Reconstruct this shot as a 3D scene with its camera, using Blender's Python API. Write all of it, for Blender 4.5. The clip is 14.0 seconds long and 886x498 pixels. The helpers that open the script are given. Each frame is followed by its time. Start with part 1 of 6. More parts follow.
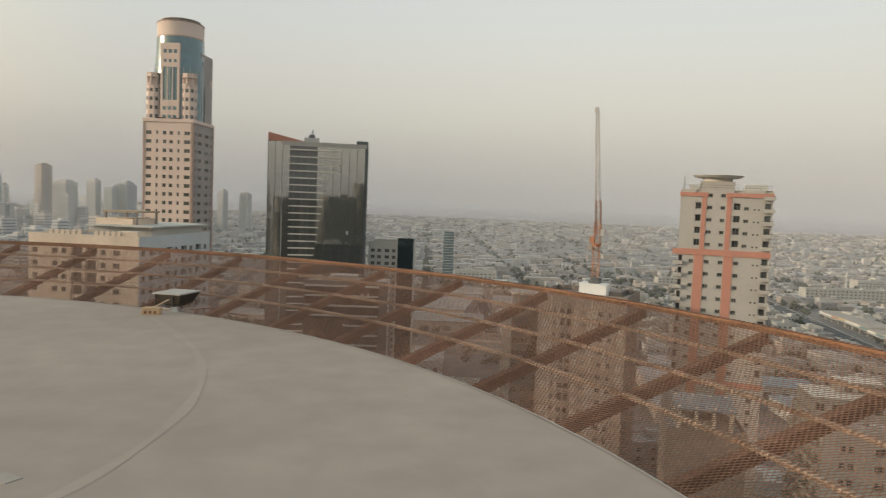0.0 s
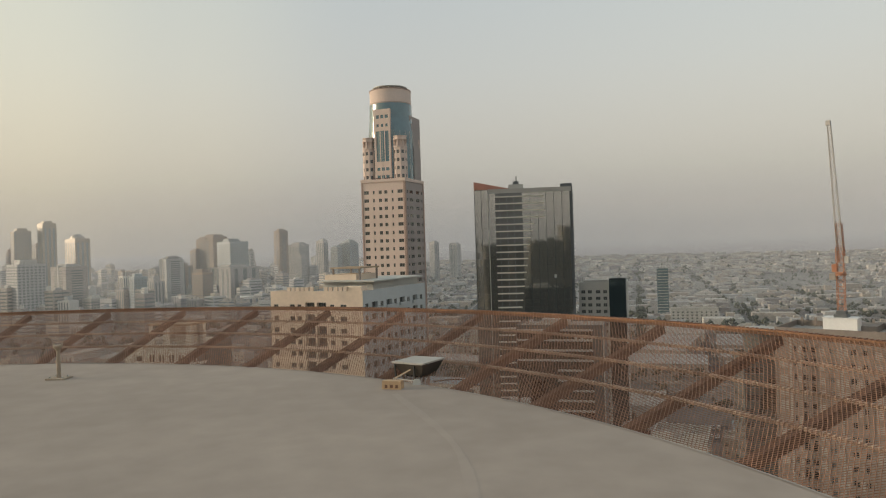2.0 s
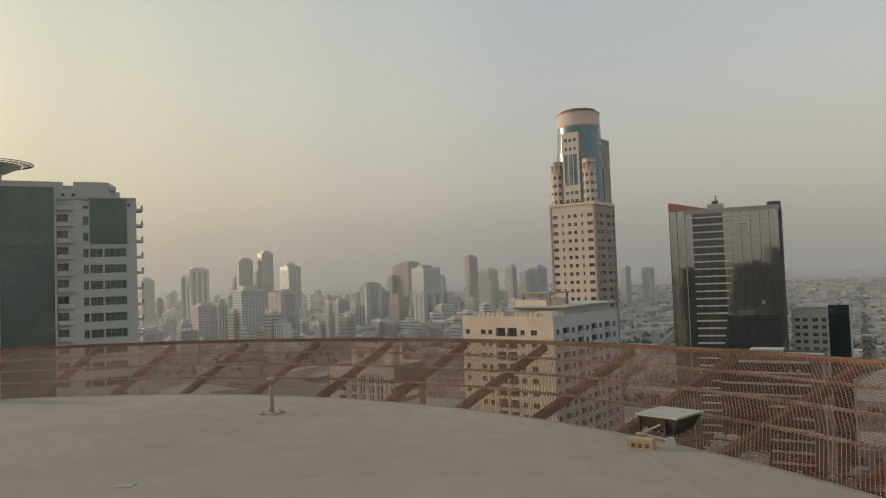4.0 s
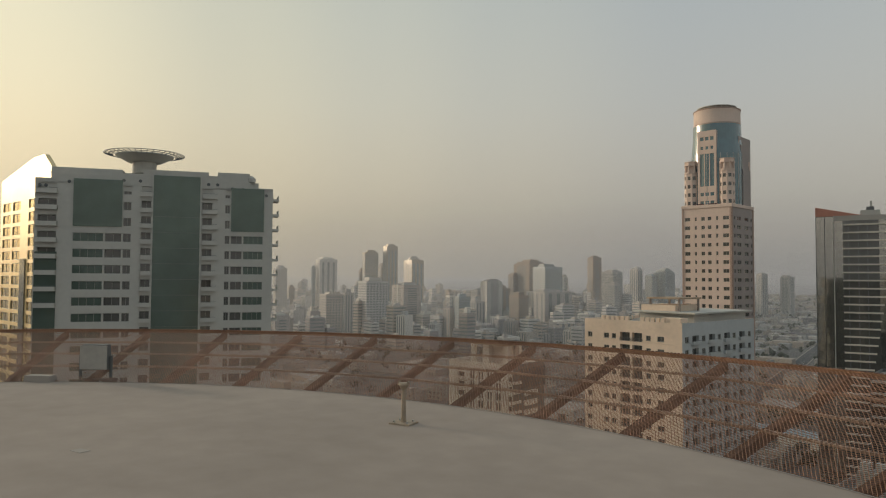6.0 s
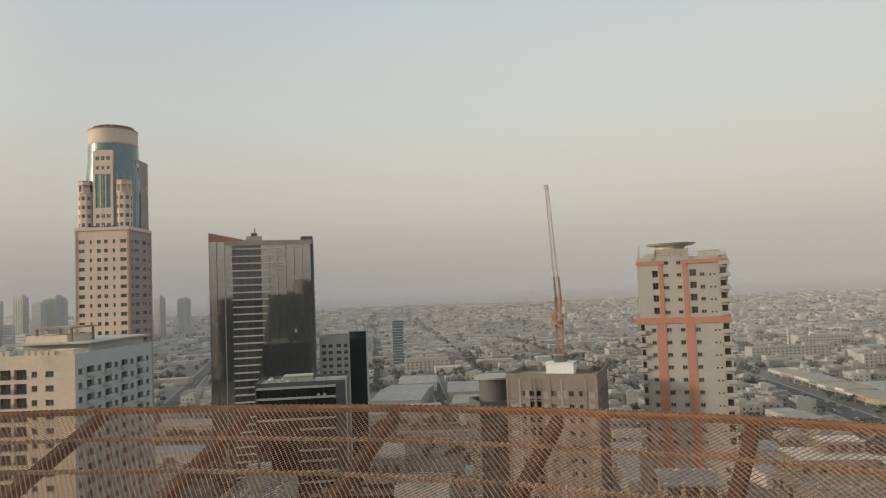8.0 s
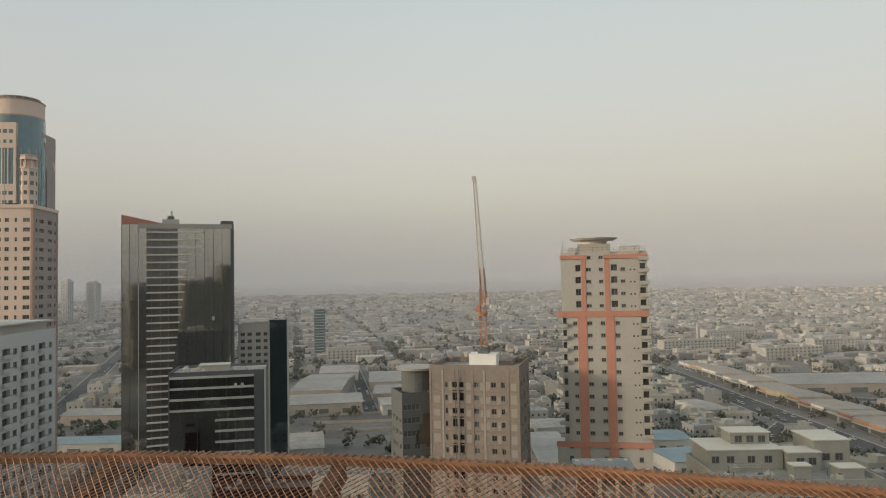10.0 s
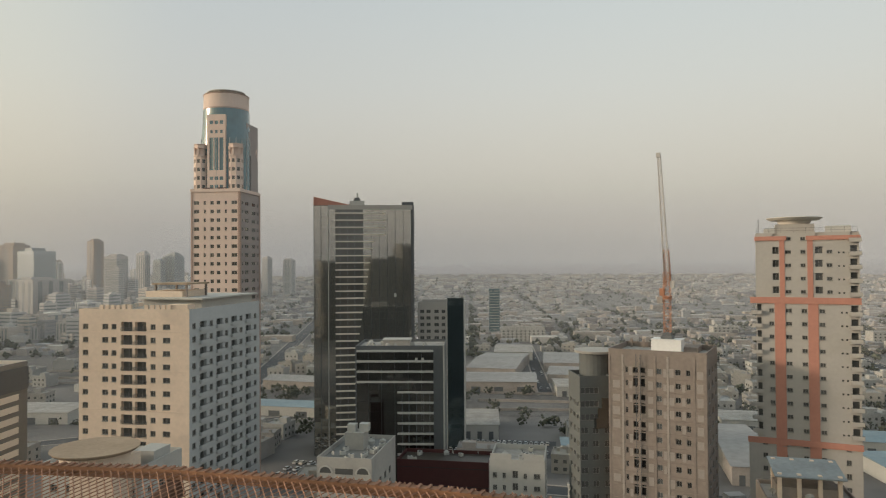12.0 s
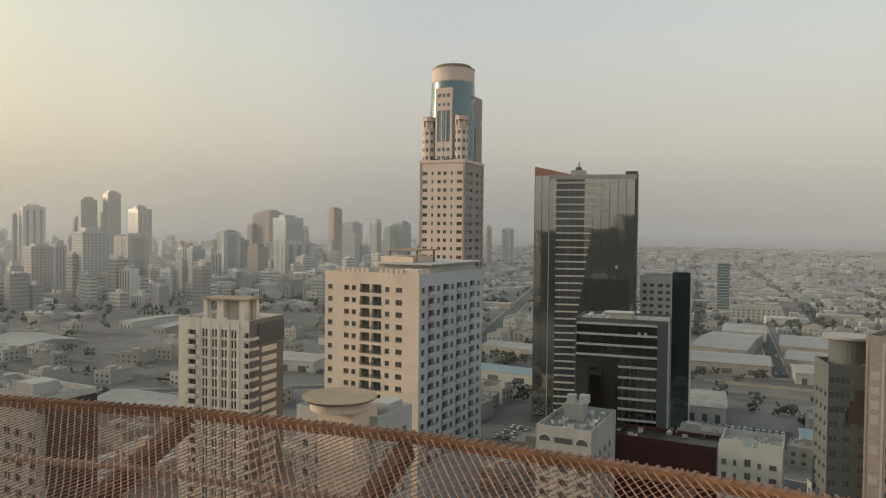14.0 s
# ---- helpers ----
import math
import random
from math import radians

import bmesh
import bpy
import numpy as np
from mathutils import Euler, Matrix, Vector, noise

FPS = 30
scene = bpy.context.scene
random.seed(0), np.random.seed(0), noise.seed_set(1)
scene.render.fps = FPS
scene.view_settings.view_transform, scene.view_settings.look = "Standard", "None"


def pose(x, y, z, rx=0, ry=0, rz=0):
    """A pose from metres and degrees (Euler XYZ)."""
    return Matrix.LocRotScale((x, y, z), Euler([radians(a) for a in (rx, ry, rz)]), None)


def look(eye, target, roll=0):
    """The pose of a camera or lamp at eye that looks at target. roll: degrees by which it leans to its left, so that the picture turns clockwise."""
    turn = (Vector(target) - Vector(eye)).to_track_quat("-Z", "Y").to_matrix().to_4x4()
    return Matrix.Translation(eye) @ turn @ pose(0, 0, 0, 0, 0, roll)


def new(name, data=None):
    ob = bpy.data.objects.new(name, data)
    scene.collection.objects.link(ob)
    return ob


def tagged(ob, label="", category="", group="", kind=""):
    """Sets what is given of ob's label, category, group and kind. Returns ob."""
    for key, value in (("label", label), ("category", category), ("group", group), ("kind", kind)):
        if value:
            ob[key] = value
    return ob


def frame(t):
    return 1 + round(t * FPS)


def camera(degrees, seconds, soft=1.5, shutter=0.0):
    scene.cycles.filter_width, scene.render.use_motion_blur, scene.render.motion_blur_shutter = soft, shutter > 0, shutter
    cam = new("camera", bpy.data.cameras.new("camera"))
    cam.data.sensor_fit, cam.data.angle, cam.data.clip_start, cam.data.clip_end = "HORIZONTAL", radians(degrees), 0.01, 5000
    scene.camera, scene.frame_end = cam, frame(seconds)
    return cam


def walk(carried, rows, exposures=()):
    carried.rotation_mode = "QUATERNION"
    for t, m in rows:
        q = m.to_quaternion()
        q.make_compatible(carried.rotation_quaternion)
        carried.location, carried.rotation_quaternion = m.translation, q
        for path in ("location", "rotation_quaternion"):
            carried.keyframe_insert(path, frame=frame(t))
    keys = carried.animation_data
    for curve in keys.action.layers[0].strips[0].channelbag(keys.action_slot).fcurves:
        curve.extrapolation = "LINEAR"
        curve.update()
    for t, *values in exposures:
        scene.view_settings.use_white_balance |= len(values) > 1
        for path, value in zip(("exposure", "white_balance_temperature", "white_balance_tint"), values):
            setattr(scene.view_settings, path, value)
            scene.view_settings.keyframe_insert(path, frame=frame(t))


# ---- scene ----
# ---------- camera ----------
cam = camera(64.12, 14.0, soft=1.1, shutter=0.12)
walk(cam, [
    (0, look((4.577, -7.327, 1.512), (-7.30, 91.77, -4.75), 2.23)),
    (0.5, look((4.295, -6.799, 1.476), (-22.47, 89.34, -4.92), 2.10)),
    (1, look((3.906, -6.344, 1.467), (-18.59, 91.08, 2.86), 0.40)),
    (1.5, look((3.712, -6.017, 1.472), (-30.36, 87.82, 7.36), 3.94)),
    (2, look((3.499, -5.755, 1.500), (-36.38, 85.95, 1.24), -1.76)),
    (2.5, look((3.215, -5.521, 1.513), (-35.17, 86.81, 0.39), -2.69)),
    (3, look((2.991, -5.286, 1.533), (-54.50, 76.41, 6.03), -0.35)),
    (3.2, look((2.907, -5.216, 1.541), (-57.08, 74.73, 4.74), -1.50)),
    (5.3, look((1.833, -4.547, 1.539), (-65.26, 69.47, 6.03), 0.03)),
    (5.5, look((1.720, -4.484, 1.531), (-67.05, 68.03, 5.23), 0.23)),
    (6, look((1.367, -4.223, 1.524), (-73.40, 62.06, 5.61), 0.35)),
    (6.3, look((1.166, -4.064, 1.505), (-71.77, 64.26, 4.98), -1.97)),
    (6.5, look((1.110, -4.024, 1.521), (-65.01, 70.98, 3.33), -1.66)),
    (7, look((1.072, -3.723, 1.571), (-44.15, 85.28, 7.27), -3.93)),
    (7.5, look((1.005, -3.135, 1.556), (-20.26, 94.21, 10.01), -0.86)),
    (8, look((0.694, -2.448, 1.529), (-3.26, 97.28, 7.55), -2.29)),
    (8.2, look((0.748, -2.213, 1.583), (-0.87, 97.33, 10.74), -1.80)),
    (10.3, look((0.226, -0.284, 1.582), (7.01, 99.44, 4.67), -1.15)),
    (10.5, look((0.147, -0.103, 1.584), (-0.72, 99.83, 3.94), 0.79)),
    (11, look((-0.120, 0.069, 1.629), (-0.27, 100.03, 1.81), 0.27)),
    (11.5, look((-0.429, 0.597, 1.535), (-5.60, 100.39, -0.04), -1.20)),
    (12, look((-0.712, 0.515, 1.651), (-18.43, 98.81, 3.46), -0.38)),
    (12.4, look((-0.980, 0.484, 1.655), (-23.65, 97.78, 3.08), -0.78)),
    (12.5, look((-1.069, 0.501, 1.672), (-19.95, 98.62, 0.54), -2.84)),
    (13, look((-1.176, 0.464, 1.704), (-37.96, 93.38, 4.53), -0.64)),
    (13.1, look((-1.234, 0.465, 1.658), (-44.51, 90.48, 5.41), -0.38)),
    (13.5, look((-1.551, 0.717, 1.641), (-45.52, 90.31, 4.50), 0.57)),
    (14, look((-2.251, 0.673, 1.635), (-48.65, 89.13, -0.85), 0.63)),
], exposures=[(0, 0.24), (0.5, 0.20), (1.5, 0.09), (2.0, 0.03), (2.5, 0.12), (3.0, -0.06), (5.5, -0.25), (6.5, -0.33), (7.2, -0.04), (8.0, 0.06), (10.5, 0.08), (12.0, 0.09), (12.5, 0.14), (13.2, 0.08), (14.0, 0.08)])

# ---------- world, sun ----------
SUN_LEFT, SUN_UP = radians(108), radians(11)
SUN_DIR = Vector((-math.sin(SUN_LEFT) * math.cos(SUN_UP), math.cos(SUN_LEFT) * math.cos(SUN_UP), math.sin(SUN_UP)))
world = bpy.data.worlds.new("hazy_evening_sky")
scene.world = world
world.use_nodes = True
wt = world.node_tree
wt.nodes.clear()
w_out = wt.nodes.new("ShaderNodeOutputWorld")
w_bg = wt.nodes.new("ShaderNodeBackground")
w_sky = wt.nodes.new("ShaderNodeTexSky")
w_sky.sky_type = "NISHITA"
w_sky.sun_disc = False
w_sky.sun_elevation = SUN_UP
w_sky.sun_rotation = -SUN_LEFT
w_sky.dust_density = 6.0
w_sky.air_density = 1.2
w_sky.ozone_density = 2.0
w_coord = wt.nodes.new("ShaderNodeTexCoord")
w_sep = wt.nodes.new("ShaderNodeSeparateXYZ")
wt.links.new(w_coord.outputs["Generated"], w_sep.inputs[0])
# the dust layer: a veil of grey-cream haze that thickens towards the horizon, all the way round
w_ramp = wt.nodes.new("ShaderNodeValToRGB")
w_ramp.color_ramp.interpolation = "B_SPLINE"
el = w_ramp.color_ramp.elements
el[0].position, el[0].color = 0.0, (0.375, 0.36, 0.345, 1)
el[1].position, el[1].color = 1.0, (0.36, 0.45, 0.52, 1)
for p, c in ((0.035, (0.40, 0.38, 0.355, 1)), (0.12, (0.595, 0.56, 0.485, 1)), (0.24, (0.62, 0.63, 0.595, 1)), (0.42, (0.53, 0.595, 0.62, 1))):
    e = el.new(p)
    e.color = c
wt.links.new(w_sep.outputs["Z"], w_ramp.inputs[0])
# the side towards the sun is warmer and brighter
w_dot = wt.nodes.new("ShaderNodeVectorMath")
w_dot.operation = "DOT_PRODUCT"
w_dot.inputs[1].default_value = SUN_DIR
wt.links.new(w_coord.outputs["Generated"], w_dot.inputs[0])
w_glow = wt.nodes.new("ShaderNodeValToRGB")
w_glow.color_ramp.interpolation = "EASE"
ge = w_glow.color_ramp.elements
ge[0].position, ge[0].color = 0.30, (1.10, 1.10, 1.08, 1)
ge[1].position, ge[1].color = 1.0, (4.2, 3.4, 2.1, 1)
for p, c in ((0.62, (1.0, 1.0, 1.0, 1)), (0.73, (1.14, 1.11, 1.03, 1)), (0.80, (1.27, 1.21, 1.06, 1)), (0.87, (1.45, 1.34, 1.09, 1)), (0.95, (1.95, 1.72, 1.27, 1))):
    e = ge.new(p)
    e.color = c
w_half = wt.nodes.new("ShaderNodeMath")
w_half.operation = "MULTIPLY_ADD"
w_half.inputs[1].default_value, w_half.inputs[2].default_value = 0.5, 0.5
wt.links.new(w_dot.outputs["Value"], w_half.inputs[0])
wt.links.new(w_half.outputs[0], w_glow.inputs[0])
w_mul = wt.nodes.new("ShaderNodeVectorMath")
w_mul.operation = "MULTIPLY"
wt.links.new(w_ramp.outputs[0], w_mul.inputs[0])
wt.links.new(w_glow.outputs[0], w_mul.inputs[1])
w_scale = wt.nodes.new("ShaderNodeVectorMath")
w_scale.operation = "SCALE"
w_scale.inputs["Scale"].default_value = 0.06
wt.links.new(w_sky.outputs[0], w_scale.inputs[0])
w_add = wt.nodes.new("ShaderNodeMix")
w_add.data_type = "RGBA"
w_add.inputs["Factor"].default_value = 0.88
wt.links.new(w_scale.outputs[0], w_add.inputs["A"])
wt.links.new(w_mul.outputs[0], w_add.inputs["B"])
wt.links.new(w_add.outputs["Result"], w_bg.inputs["Color"])
w_bg.inputs["Strength"].default_value = 1.0
wt.links.new(w_bg.outputs[0], w_out.inputs[0])

sun = new("sun", bpy.data.lights.new("sun", "SUN"))
sun.data.energy, sun.data.angle, sun.data.color = 2.0, radians(6.0), (1.0, 0.83, 0.66)
sun.matrix_world = Matrix.Translation((-60, -20, 60)) @ SUN_DIR.to_track_quat("Z", "Y").to_matrix().to_4x4()


# ---------- materials ----------
def material(name, base, rough=0.8, metal=0.0, vary=0.12, fine=8.0, coarse=0.6, bump=0.15, spot=None, random_tint=0.0, island=False, spec=0.5):
    """A surface with grain, patches and a light relief; spot: the colour of its stains."""
    m = bpy.data.materials.new(name)
    m.use_nodes = True
    t = m.node_tree
    b = t.nodes["Principled BSDF"]
    b.inputs["Roughness"].default_value, b.inputs["Metallic"].default_value = rough, metal
    b.inputs["Specular IOR Level"].default_value = spec
    co = t.nodes.new("ShaderNodeTexCoord")

    def noise_node(scale, detail):
        n = t.nodes.new("ShaderNodeTexNoise")
        n.inputs["Scale"].default_value, n.inputs["Detail"].default_value = scale, detail
        t.links.new(co.outputs["Object"], n.inputs["Vector"])
        return n

    def mix(kind, fac, a, b_):
        n = t.nodes.new("ShaderNodeMix")
        n.data_type, n.blend_type = "RGBA", kind
        for key, value in (("Factor", fac), ("A", a), ("B", b_)):
            if hasattr(value, "is_linked"):
                t.links.new(value, n.inputs[key])
            else:
                n.inputs[key].default_value = value
        return n.outputs["Result"]

    def ramp(src, lo, hi, c0, c1):
        n = t.nodes.new("ShaderNodeValToRGB")
        e = n.color_ramp.elements
        e[0].position, e[0].color, e[1].position, e[1].color = lo, (*c0, 1), hi, (*c1, 1)
        t.links.new(src, n.inputs[0])
        return n.outputs[0]

    big, small = noise_node(coarse, 5), noise_node(fine, 6)
    lo, hi = 1 - vary, 1 + vary
    col = mix("MULTIPLY", 1.0, (*base, 1), ramp(big.outputs["Fac"], 0.3, 0.7, (lo,) * 3, (hi,) * 3))
    col = mix("MULTIPLY", 1.0, col, ramp(small.outputs["Fac"], 0.3, 0.7, (1 - vary * 0.6,) * 3, (1 + vary * 0.6,) * 3))
    if spot:
        third = noise_node(coarse * 2.3, 8)
        mask = ramp(third.outputs["Fac"], 0.55, 0.75, (0, 0, 0), (0.7, 0.7, 0.7))
        col = mix("MIX", mask, col, (*spot, 1))
    if random_tint:
        if island:
            g = t.nodes.new("ShaderNodeNewGeometry")
            r = g.outputs["Random Per Island"]
        else:
            g = t.nodes.new("ShaderNodeObjectInfo")
            r = g.outputs["Random"]
        n = t.nodes.new("ShaderNodeValToRGB")
        e = n.color_ramp.elements
        k = random_tint
        e[0].position, e[0].color = 0.0, (1 - k, 1 - k, 1 - k * 0.9, 1)
        e[1].position, e[1].color = 1.0, (1 + k * 0.8, 1 + k * 0.75, 1 + k * 0.6, 1)
        x = e.new(0.35)
        x.color = (1.0, 0.97 - k * 0.1, 0.92 - k * 0.2, 1)
        x = e.new(0.7)
        x.color = (1 - k * 0.4, 1 - k * 0.3, 1 - k * 0.2, 1)
        t.links.new(r, n.inputs[0])
        col = mix("MULTIPLY", 1.0, col, n.outputs[0])
    t.links.new(col, b.inputs["Base Color"])
    if bump:
        bn = t.nodes.new("ShaderNodeBump")
        bn.inputs["Strength"].default_value = bump
        t.links.new(small.outputs["Fac"], bn.inputs["Height"])
        t.links.new(bn.outputs[0], b.inputs["Normal"])
    return m


def glass(name, base, rough=0.06, spec=0.8, metal=0.0, wave=0.05, ior=1.5):
    """Tinted curtain-wall glass: a dark body and a clear, slightly wavy reflection."""
    m = material(name, base, rough=rough, vary=0.15, fine=0.35, coarse=0.08, bump=wave, spec=spec, metal=metal)
    m.node_tree.nodes["Principled BSDF"].inputs["Coat Weight"].default_value = 0.6
    m.node_tree.nodes["Principled BSDF"].inputs["Coat Roughness"].default_value = 0.04
    m.node_tree.nodes["Principled BSDF"].inputs["IOR"].default_value = ior
    return m


M_DECK = material("painted_deck", (0.345, 0.288, 0.246), 0.9, vary=0.10, fine=3.0, coarse=0.35, bump=0.05, spot=(0.305, 0.253, 0.214), spec=0.2)
M_RUST = material("rusty_orange_steel", (0.27, 0.135, 0.080), 0.75, vary=0.3, fine=14, coarse=1.2, bump=0.3, spot=(0.16, 0.06, 0.03))
# Rail colour is paled to hold the sunlight on it; the spots are rust.
M_RAIL = material("sun_bleached_rail", (0.40, 0.285, 0.21), 0.7, vary=0.3, fine=14, coarse=1.2, bump=0.2, spot=(0.22, 0.10, 0.055))
M_RIM = material("orange_rust_tube", (0.255, 0.125, 0.064), 0.75, vary=0.3, fine=14, coarse=1.2, bump=0.3, spot=(0.20, 0.075, 0.03))
M_WIRE = material("rusty_wire", (0.265, 0.140, 0.088), 0.7, vary=0.3, fine=10, coarse=0.8, bump=0.1, spot=(0.21, 0.08, 0.038))
M_BEAM = material("brown_painted_beam", (0.150, 0.082, 0.054), 0.8, vary=0.25, fine=10, coarse=1.5, bump=0.2)
M_GALV = material("galvanised_steel", (0.45, 0.44, 0.42), 0.45, 0.7, vary=0.1)
M_BLACK = material("black_paint", (0.025, 0.025, 0.025), 0.5)
M_YELLOW = material("yellow_wood", (0.47, 0.32, 0.19), 0.7, vary=0.2, fine=20, coarse=4)
M_GROUND = material("sandy_ground", (0.165, 0.152, 0.142), 0.95, vary=0.25, fine=0.05, coarse=0.006, bump=0.0, spot=(0.115, 0.110, 0.105))
M_ASPHALT = material("asphalt", (0.07, 0.07, 0.072), 0.9, vary=0.15, fine=0.8, coarse=0.03, bump=0.0)
M_PINK = material("pink_render", (0.70, 0.555, 0.475), 0.85, vary=0.06, fine=1.5, coarse=0.08, bump=0.03)
M_PINKDARK = material("rose_cladding", (0.42, 0.30, 0.245), 0.8, vary=0.08, fine=1.5, coarse=0.08, bump=0.03)
M_BEIGE = material("cream_render", (0.72, 0.58, 0.455), 0.88, vary=0.07, fine=1.2, coarse=0.06, bump=0.03, spot=(0.57, 0.465, 0.37))
M_WHITE = material("white_render", (0.47, 0.455, 0.42), 0.85, vary=0.06, fine=1.5, coarse=0.07, bump=0.03, spot=(0.40, 0.385, 0.35))
M_GREY = material("grey_cladding", (0.50, 0.485, 0.445), 0.7, vary=0.06, fine=1.0, coarse=0.08, bump=0.02)
M_GREYD = material("dark_grey_cladding", (0.11, 0.116, 0.118), 0.6, vary=0.08, fine=1.0, coarse=0.08, bump=0.02)
M_CONC = material("raw_concrete", (0.262, 0.217, 0.187), 0.92, vary=0.14, fine=1.0, coarse=0.12, bump=0.08, spot=(0.22, 0.195, 0.16))
M_CONCP = material("patched_concrete", (0.345, 0.305, 0.27), 0.92, vary=0.12, fine=1.0, coarse=0.15, bump=0.06)
M_SAND = material("greige_render", (0.415, 0.388, 0.352), 0.85, vary=0.06, fine=1.2, coarse=0.07, bump=0.03, spot=(0.37, 0.34, 0.295))
M_SALMON = material("salmon_band", (0.48, 0.225, 0.165), 0.8, vary=0.07, fine=1.5, coarse=0.1, bump=0.02)
M_MAROON = material("maroon_cladding", (0.075, 0.022, 0.020), 0.6, vary=0.1, fine=1.0, coarse=0.1, bump=0.02)
M_ROOF = material("dusty_roof", (0.36, 0.335, 0.305), 0.95, vary=0.2, fine=0.8, coarse=0.15, bump=0.05, spot=(0.29, 0.27, 0.24))
M_BLUEROOF = material("blue_sheet_roof", (0.21, 0.28, 0.31), 0.6, vary=0.12, fine=0.5, coarse=0.05, bump=0.02)
M_SHED = material("pale_sheet_roof", (0.30, 0.288, 0.275), 0.7, vary=0.16, fine=0.3, coarse=0.04, bump=0.02, spot=(0.25, 0.235, 0.22))
M_WIN = glass("window_glass", (0.10, 0.10, 0.095), 0.08, 0.5, ior=1.7)
M_FRAME = material("aluminium_frame", (0.30, 0.29, 0.27), 0.5, 0.3, vary=0.05, bump=0.0)
M_BLUEGLASS = glass("blue_glass", (0.06, 0.14, 0.17), 0.24, 0.5, ior=1.9)
M_GREENGLASS = glass("green_glass", (0.10, 0.14, 0.12), 0.16, 0.4, metal=0.3)
M_DARKGLASS = glass("dark_mirror_glass", (0.49, 0.475, 0.435), 0.05, 0.5, metal=0.92)
M_CRANE = material("orange_crane_paint", (0.40, 0.18, 0.10), 0.6, vary=0.2, fine=4, coarse=0.5)
M_CRANEW = material("pale_crane_steel", (0.46, 0.43, 0.40), 0.6, vary=0.15, fine=4, coarse=0.5)
M_HOUSE = material("house_walls", (0.385, 0.362, 0.347), 0.9, vary=0.1, fine=0.5, coarse=0.05, bump=0.0, random_tint=0.5, island=True)
# Far block and tower walls are paled to carry some of the haze.
M_CITY = material("far_block_walls", (0.53, 0.50, 0.475), 0.85, vary=0.08, fine=0.4, coarse=0.03, bump=0.0, random_tint=0.42, island=True)
M_FARTOWER = material("far_tower_walls", (0.53, 0.50, 0.47), 0.7, vary=0.06, fine=0.5, coarse=0.05, bump=0.0, random_tint=0.38)
M_FARWIN = material("far_window_band", (0.215, 0.225, 0.23), 0.35, vary=0.1, fine=0.3, coarse=0.05, bump=0.0)
M_LEAF = material("dusty_foliage", (0.062, 0.068, 0.048), 0.9, vary=0.3, fine=1.5, coarse=0.2, bump=0.0, random_tint=0.3, island=True)
M_TEAL = material("dark_teal_cladding", (0.075, 0.115, 0.125), 0.4, vary=0.1, fine=0.5, coarse=0.1, bump=0.0)

M_LAMPFACE = material("dusty_lamp_glass", (0.37, 0.35, 0.315), 0.4, vary=0.12, fine=12, coarse=3, bump=0.02, spot=(0.34, 0.32, 0.29))
M_GLINTGLASS = glass("gilt_glass", (0.62, 0.50, 0.28), 0.16, 0.5, metal=0.9)
M_DEEPGLASS = glass("deep_dark_glass", (0.15, 0.148, 0.138), 0.06, 0.5, metal=0.9)
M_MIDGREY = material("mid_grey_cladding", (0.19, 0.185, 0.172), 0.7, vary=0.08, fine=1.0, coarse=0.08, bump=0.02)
M_TERRACE = material("weathered_white", (0.40, 0.38, 0.345), 0.88, vary=0.08, fine=1.2, coarse=0.07, bump=0.03, spot=(0.32, 0.30, 0.27))
M_SHADEWHITE = material("cool_white_render", (0.47, 0.48, 0.475), 0.85, vary=0.06, fine=1.2, coarse=0.07, bump=0.03)
M_SEAM = material("deck_repair_line", (0.362, 0.303, 0.260), 0.9, vary=0.08, fine=3.0, coarse=0.5, bump=0.0, spec=0.2)
M_POST = material("weathered_post", (0.34, 0.27, 0.20), 0.7, vary=0.2, fine=12, coarse=2, bump=0.1)
M_CREAM = material("cream_white_render", (0.69, 0.635, 0.555), 0.85, vary=0.06, fine=1.5, coarse=0.07, bump=0.03, spot=(0.54, 0.49, 0.42))
M_TAN = material("tan_screed", (0.37, 0.275, 0.19), 0.9, vary=0.12, fine=1.5, coarse=0.2, bump=0.05, spot=(0.30, 0.22, 0.15))
M_BROWNGREY = material("blue_grey_cladding", (0.128, 0.134, 0.128), 0.75, vary=0.1, fine=1.0, coarse=0.1, bump=0.03)
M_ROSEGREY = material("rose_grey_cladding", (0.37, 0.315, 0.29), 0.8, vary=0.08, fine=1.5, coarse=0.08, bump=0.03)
M_GLINTCLAD = material("gilt_cladding", (0.76, 0.60, 0.34), 0.46, 0.65, vary=0.08, fine=0.5, coarse=0.1, bump=0.02)
M_LOT = material("trodden_dirt", (0.130, 0.121, 0.113), 0.95, vary=0.3, fine=0.25, coarse=0.02, bump=0.0, spot=(0.18, 0.168, 0.155))
M_HAZYWALL = material("dull_tower_walls", (0.42, 0.40, 0.38), 0.8, vary=0.06, fine=0.5, coarse=0.05, bump=0.0)
M_FARBLUE = material("blue_grey_tower_walls", (0.30, 0.335, 0.35), 0.45, vary=0.06, fine=0.5, coarse=0.05, bump=0.0, random_tint=0.2)
M_FARBROWN = material("brown_tower_walls", (0.33, 0.275, 0.235), 0.7, vary=0.06, fine=0.5, coarse=0.05, bump=0.0, random_tint=0.25)
M_FARGLASS = material("bronze_tower_glass", (0.42, 0.38, 0.33), 0.38, 0.55, vary=0.06, fine=0.5, coarse=0.05, bump=0.0)
M_DARKPANEL = material("dark_brown_panels", (0.055, 0.046, 0.036), 0.45, vary=0.2, fine=0.8, coarse=0.2, bump=0.02)
M_BRIGHT = material("white_paint", (0.78, 0.765, 0.74), 0.6, vary=0.05, fine=2.0, coarse=0.3, bump=0.02)
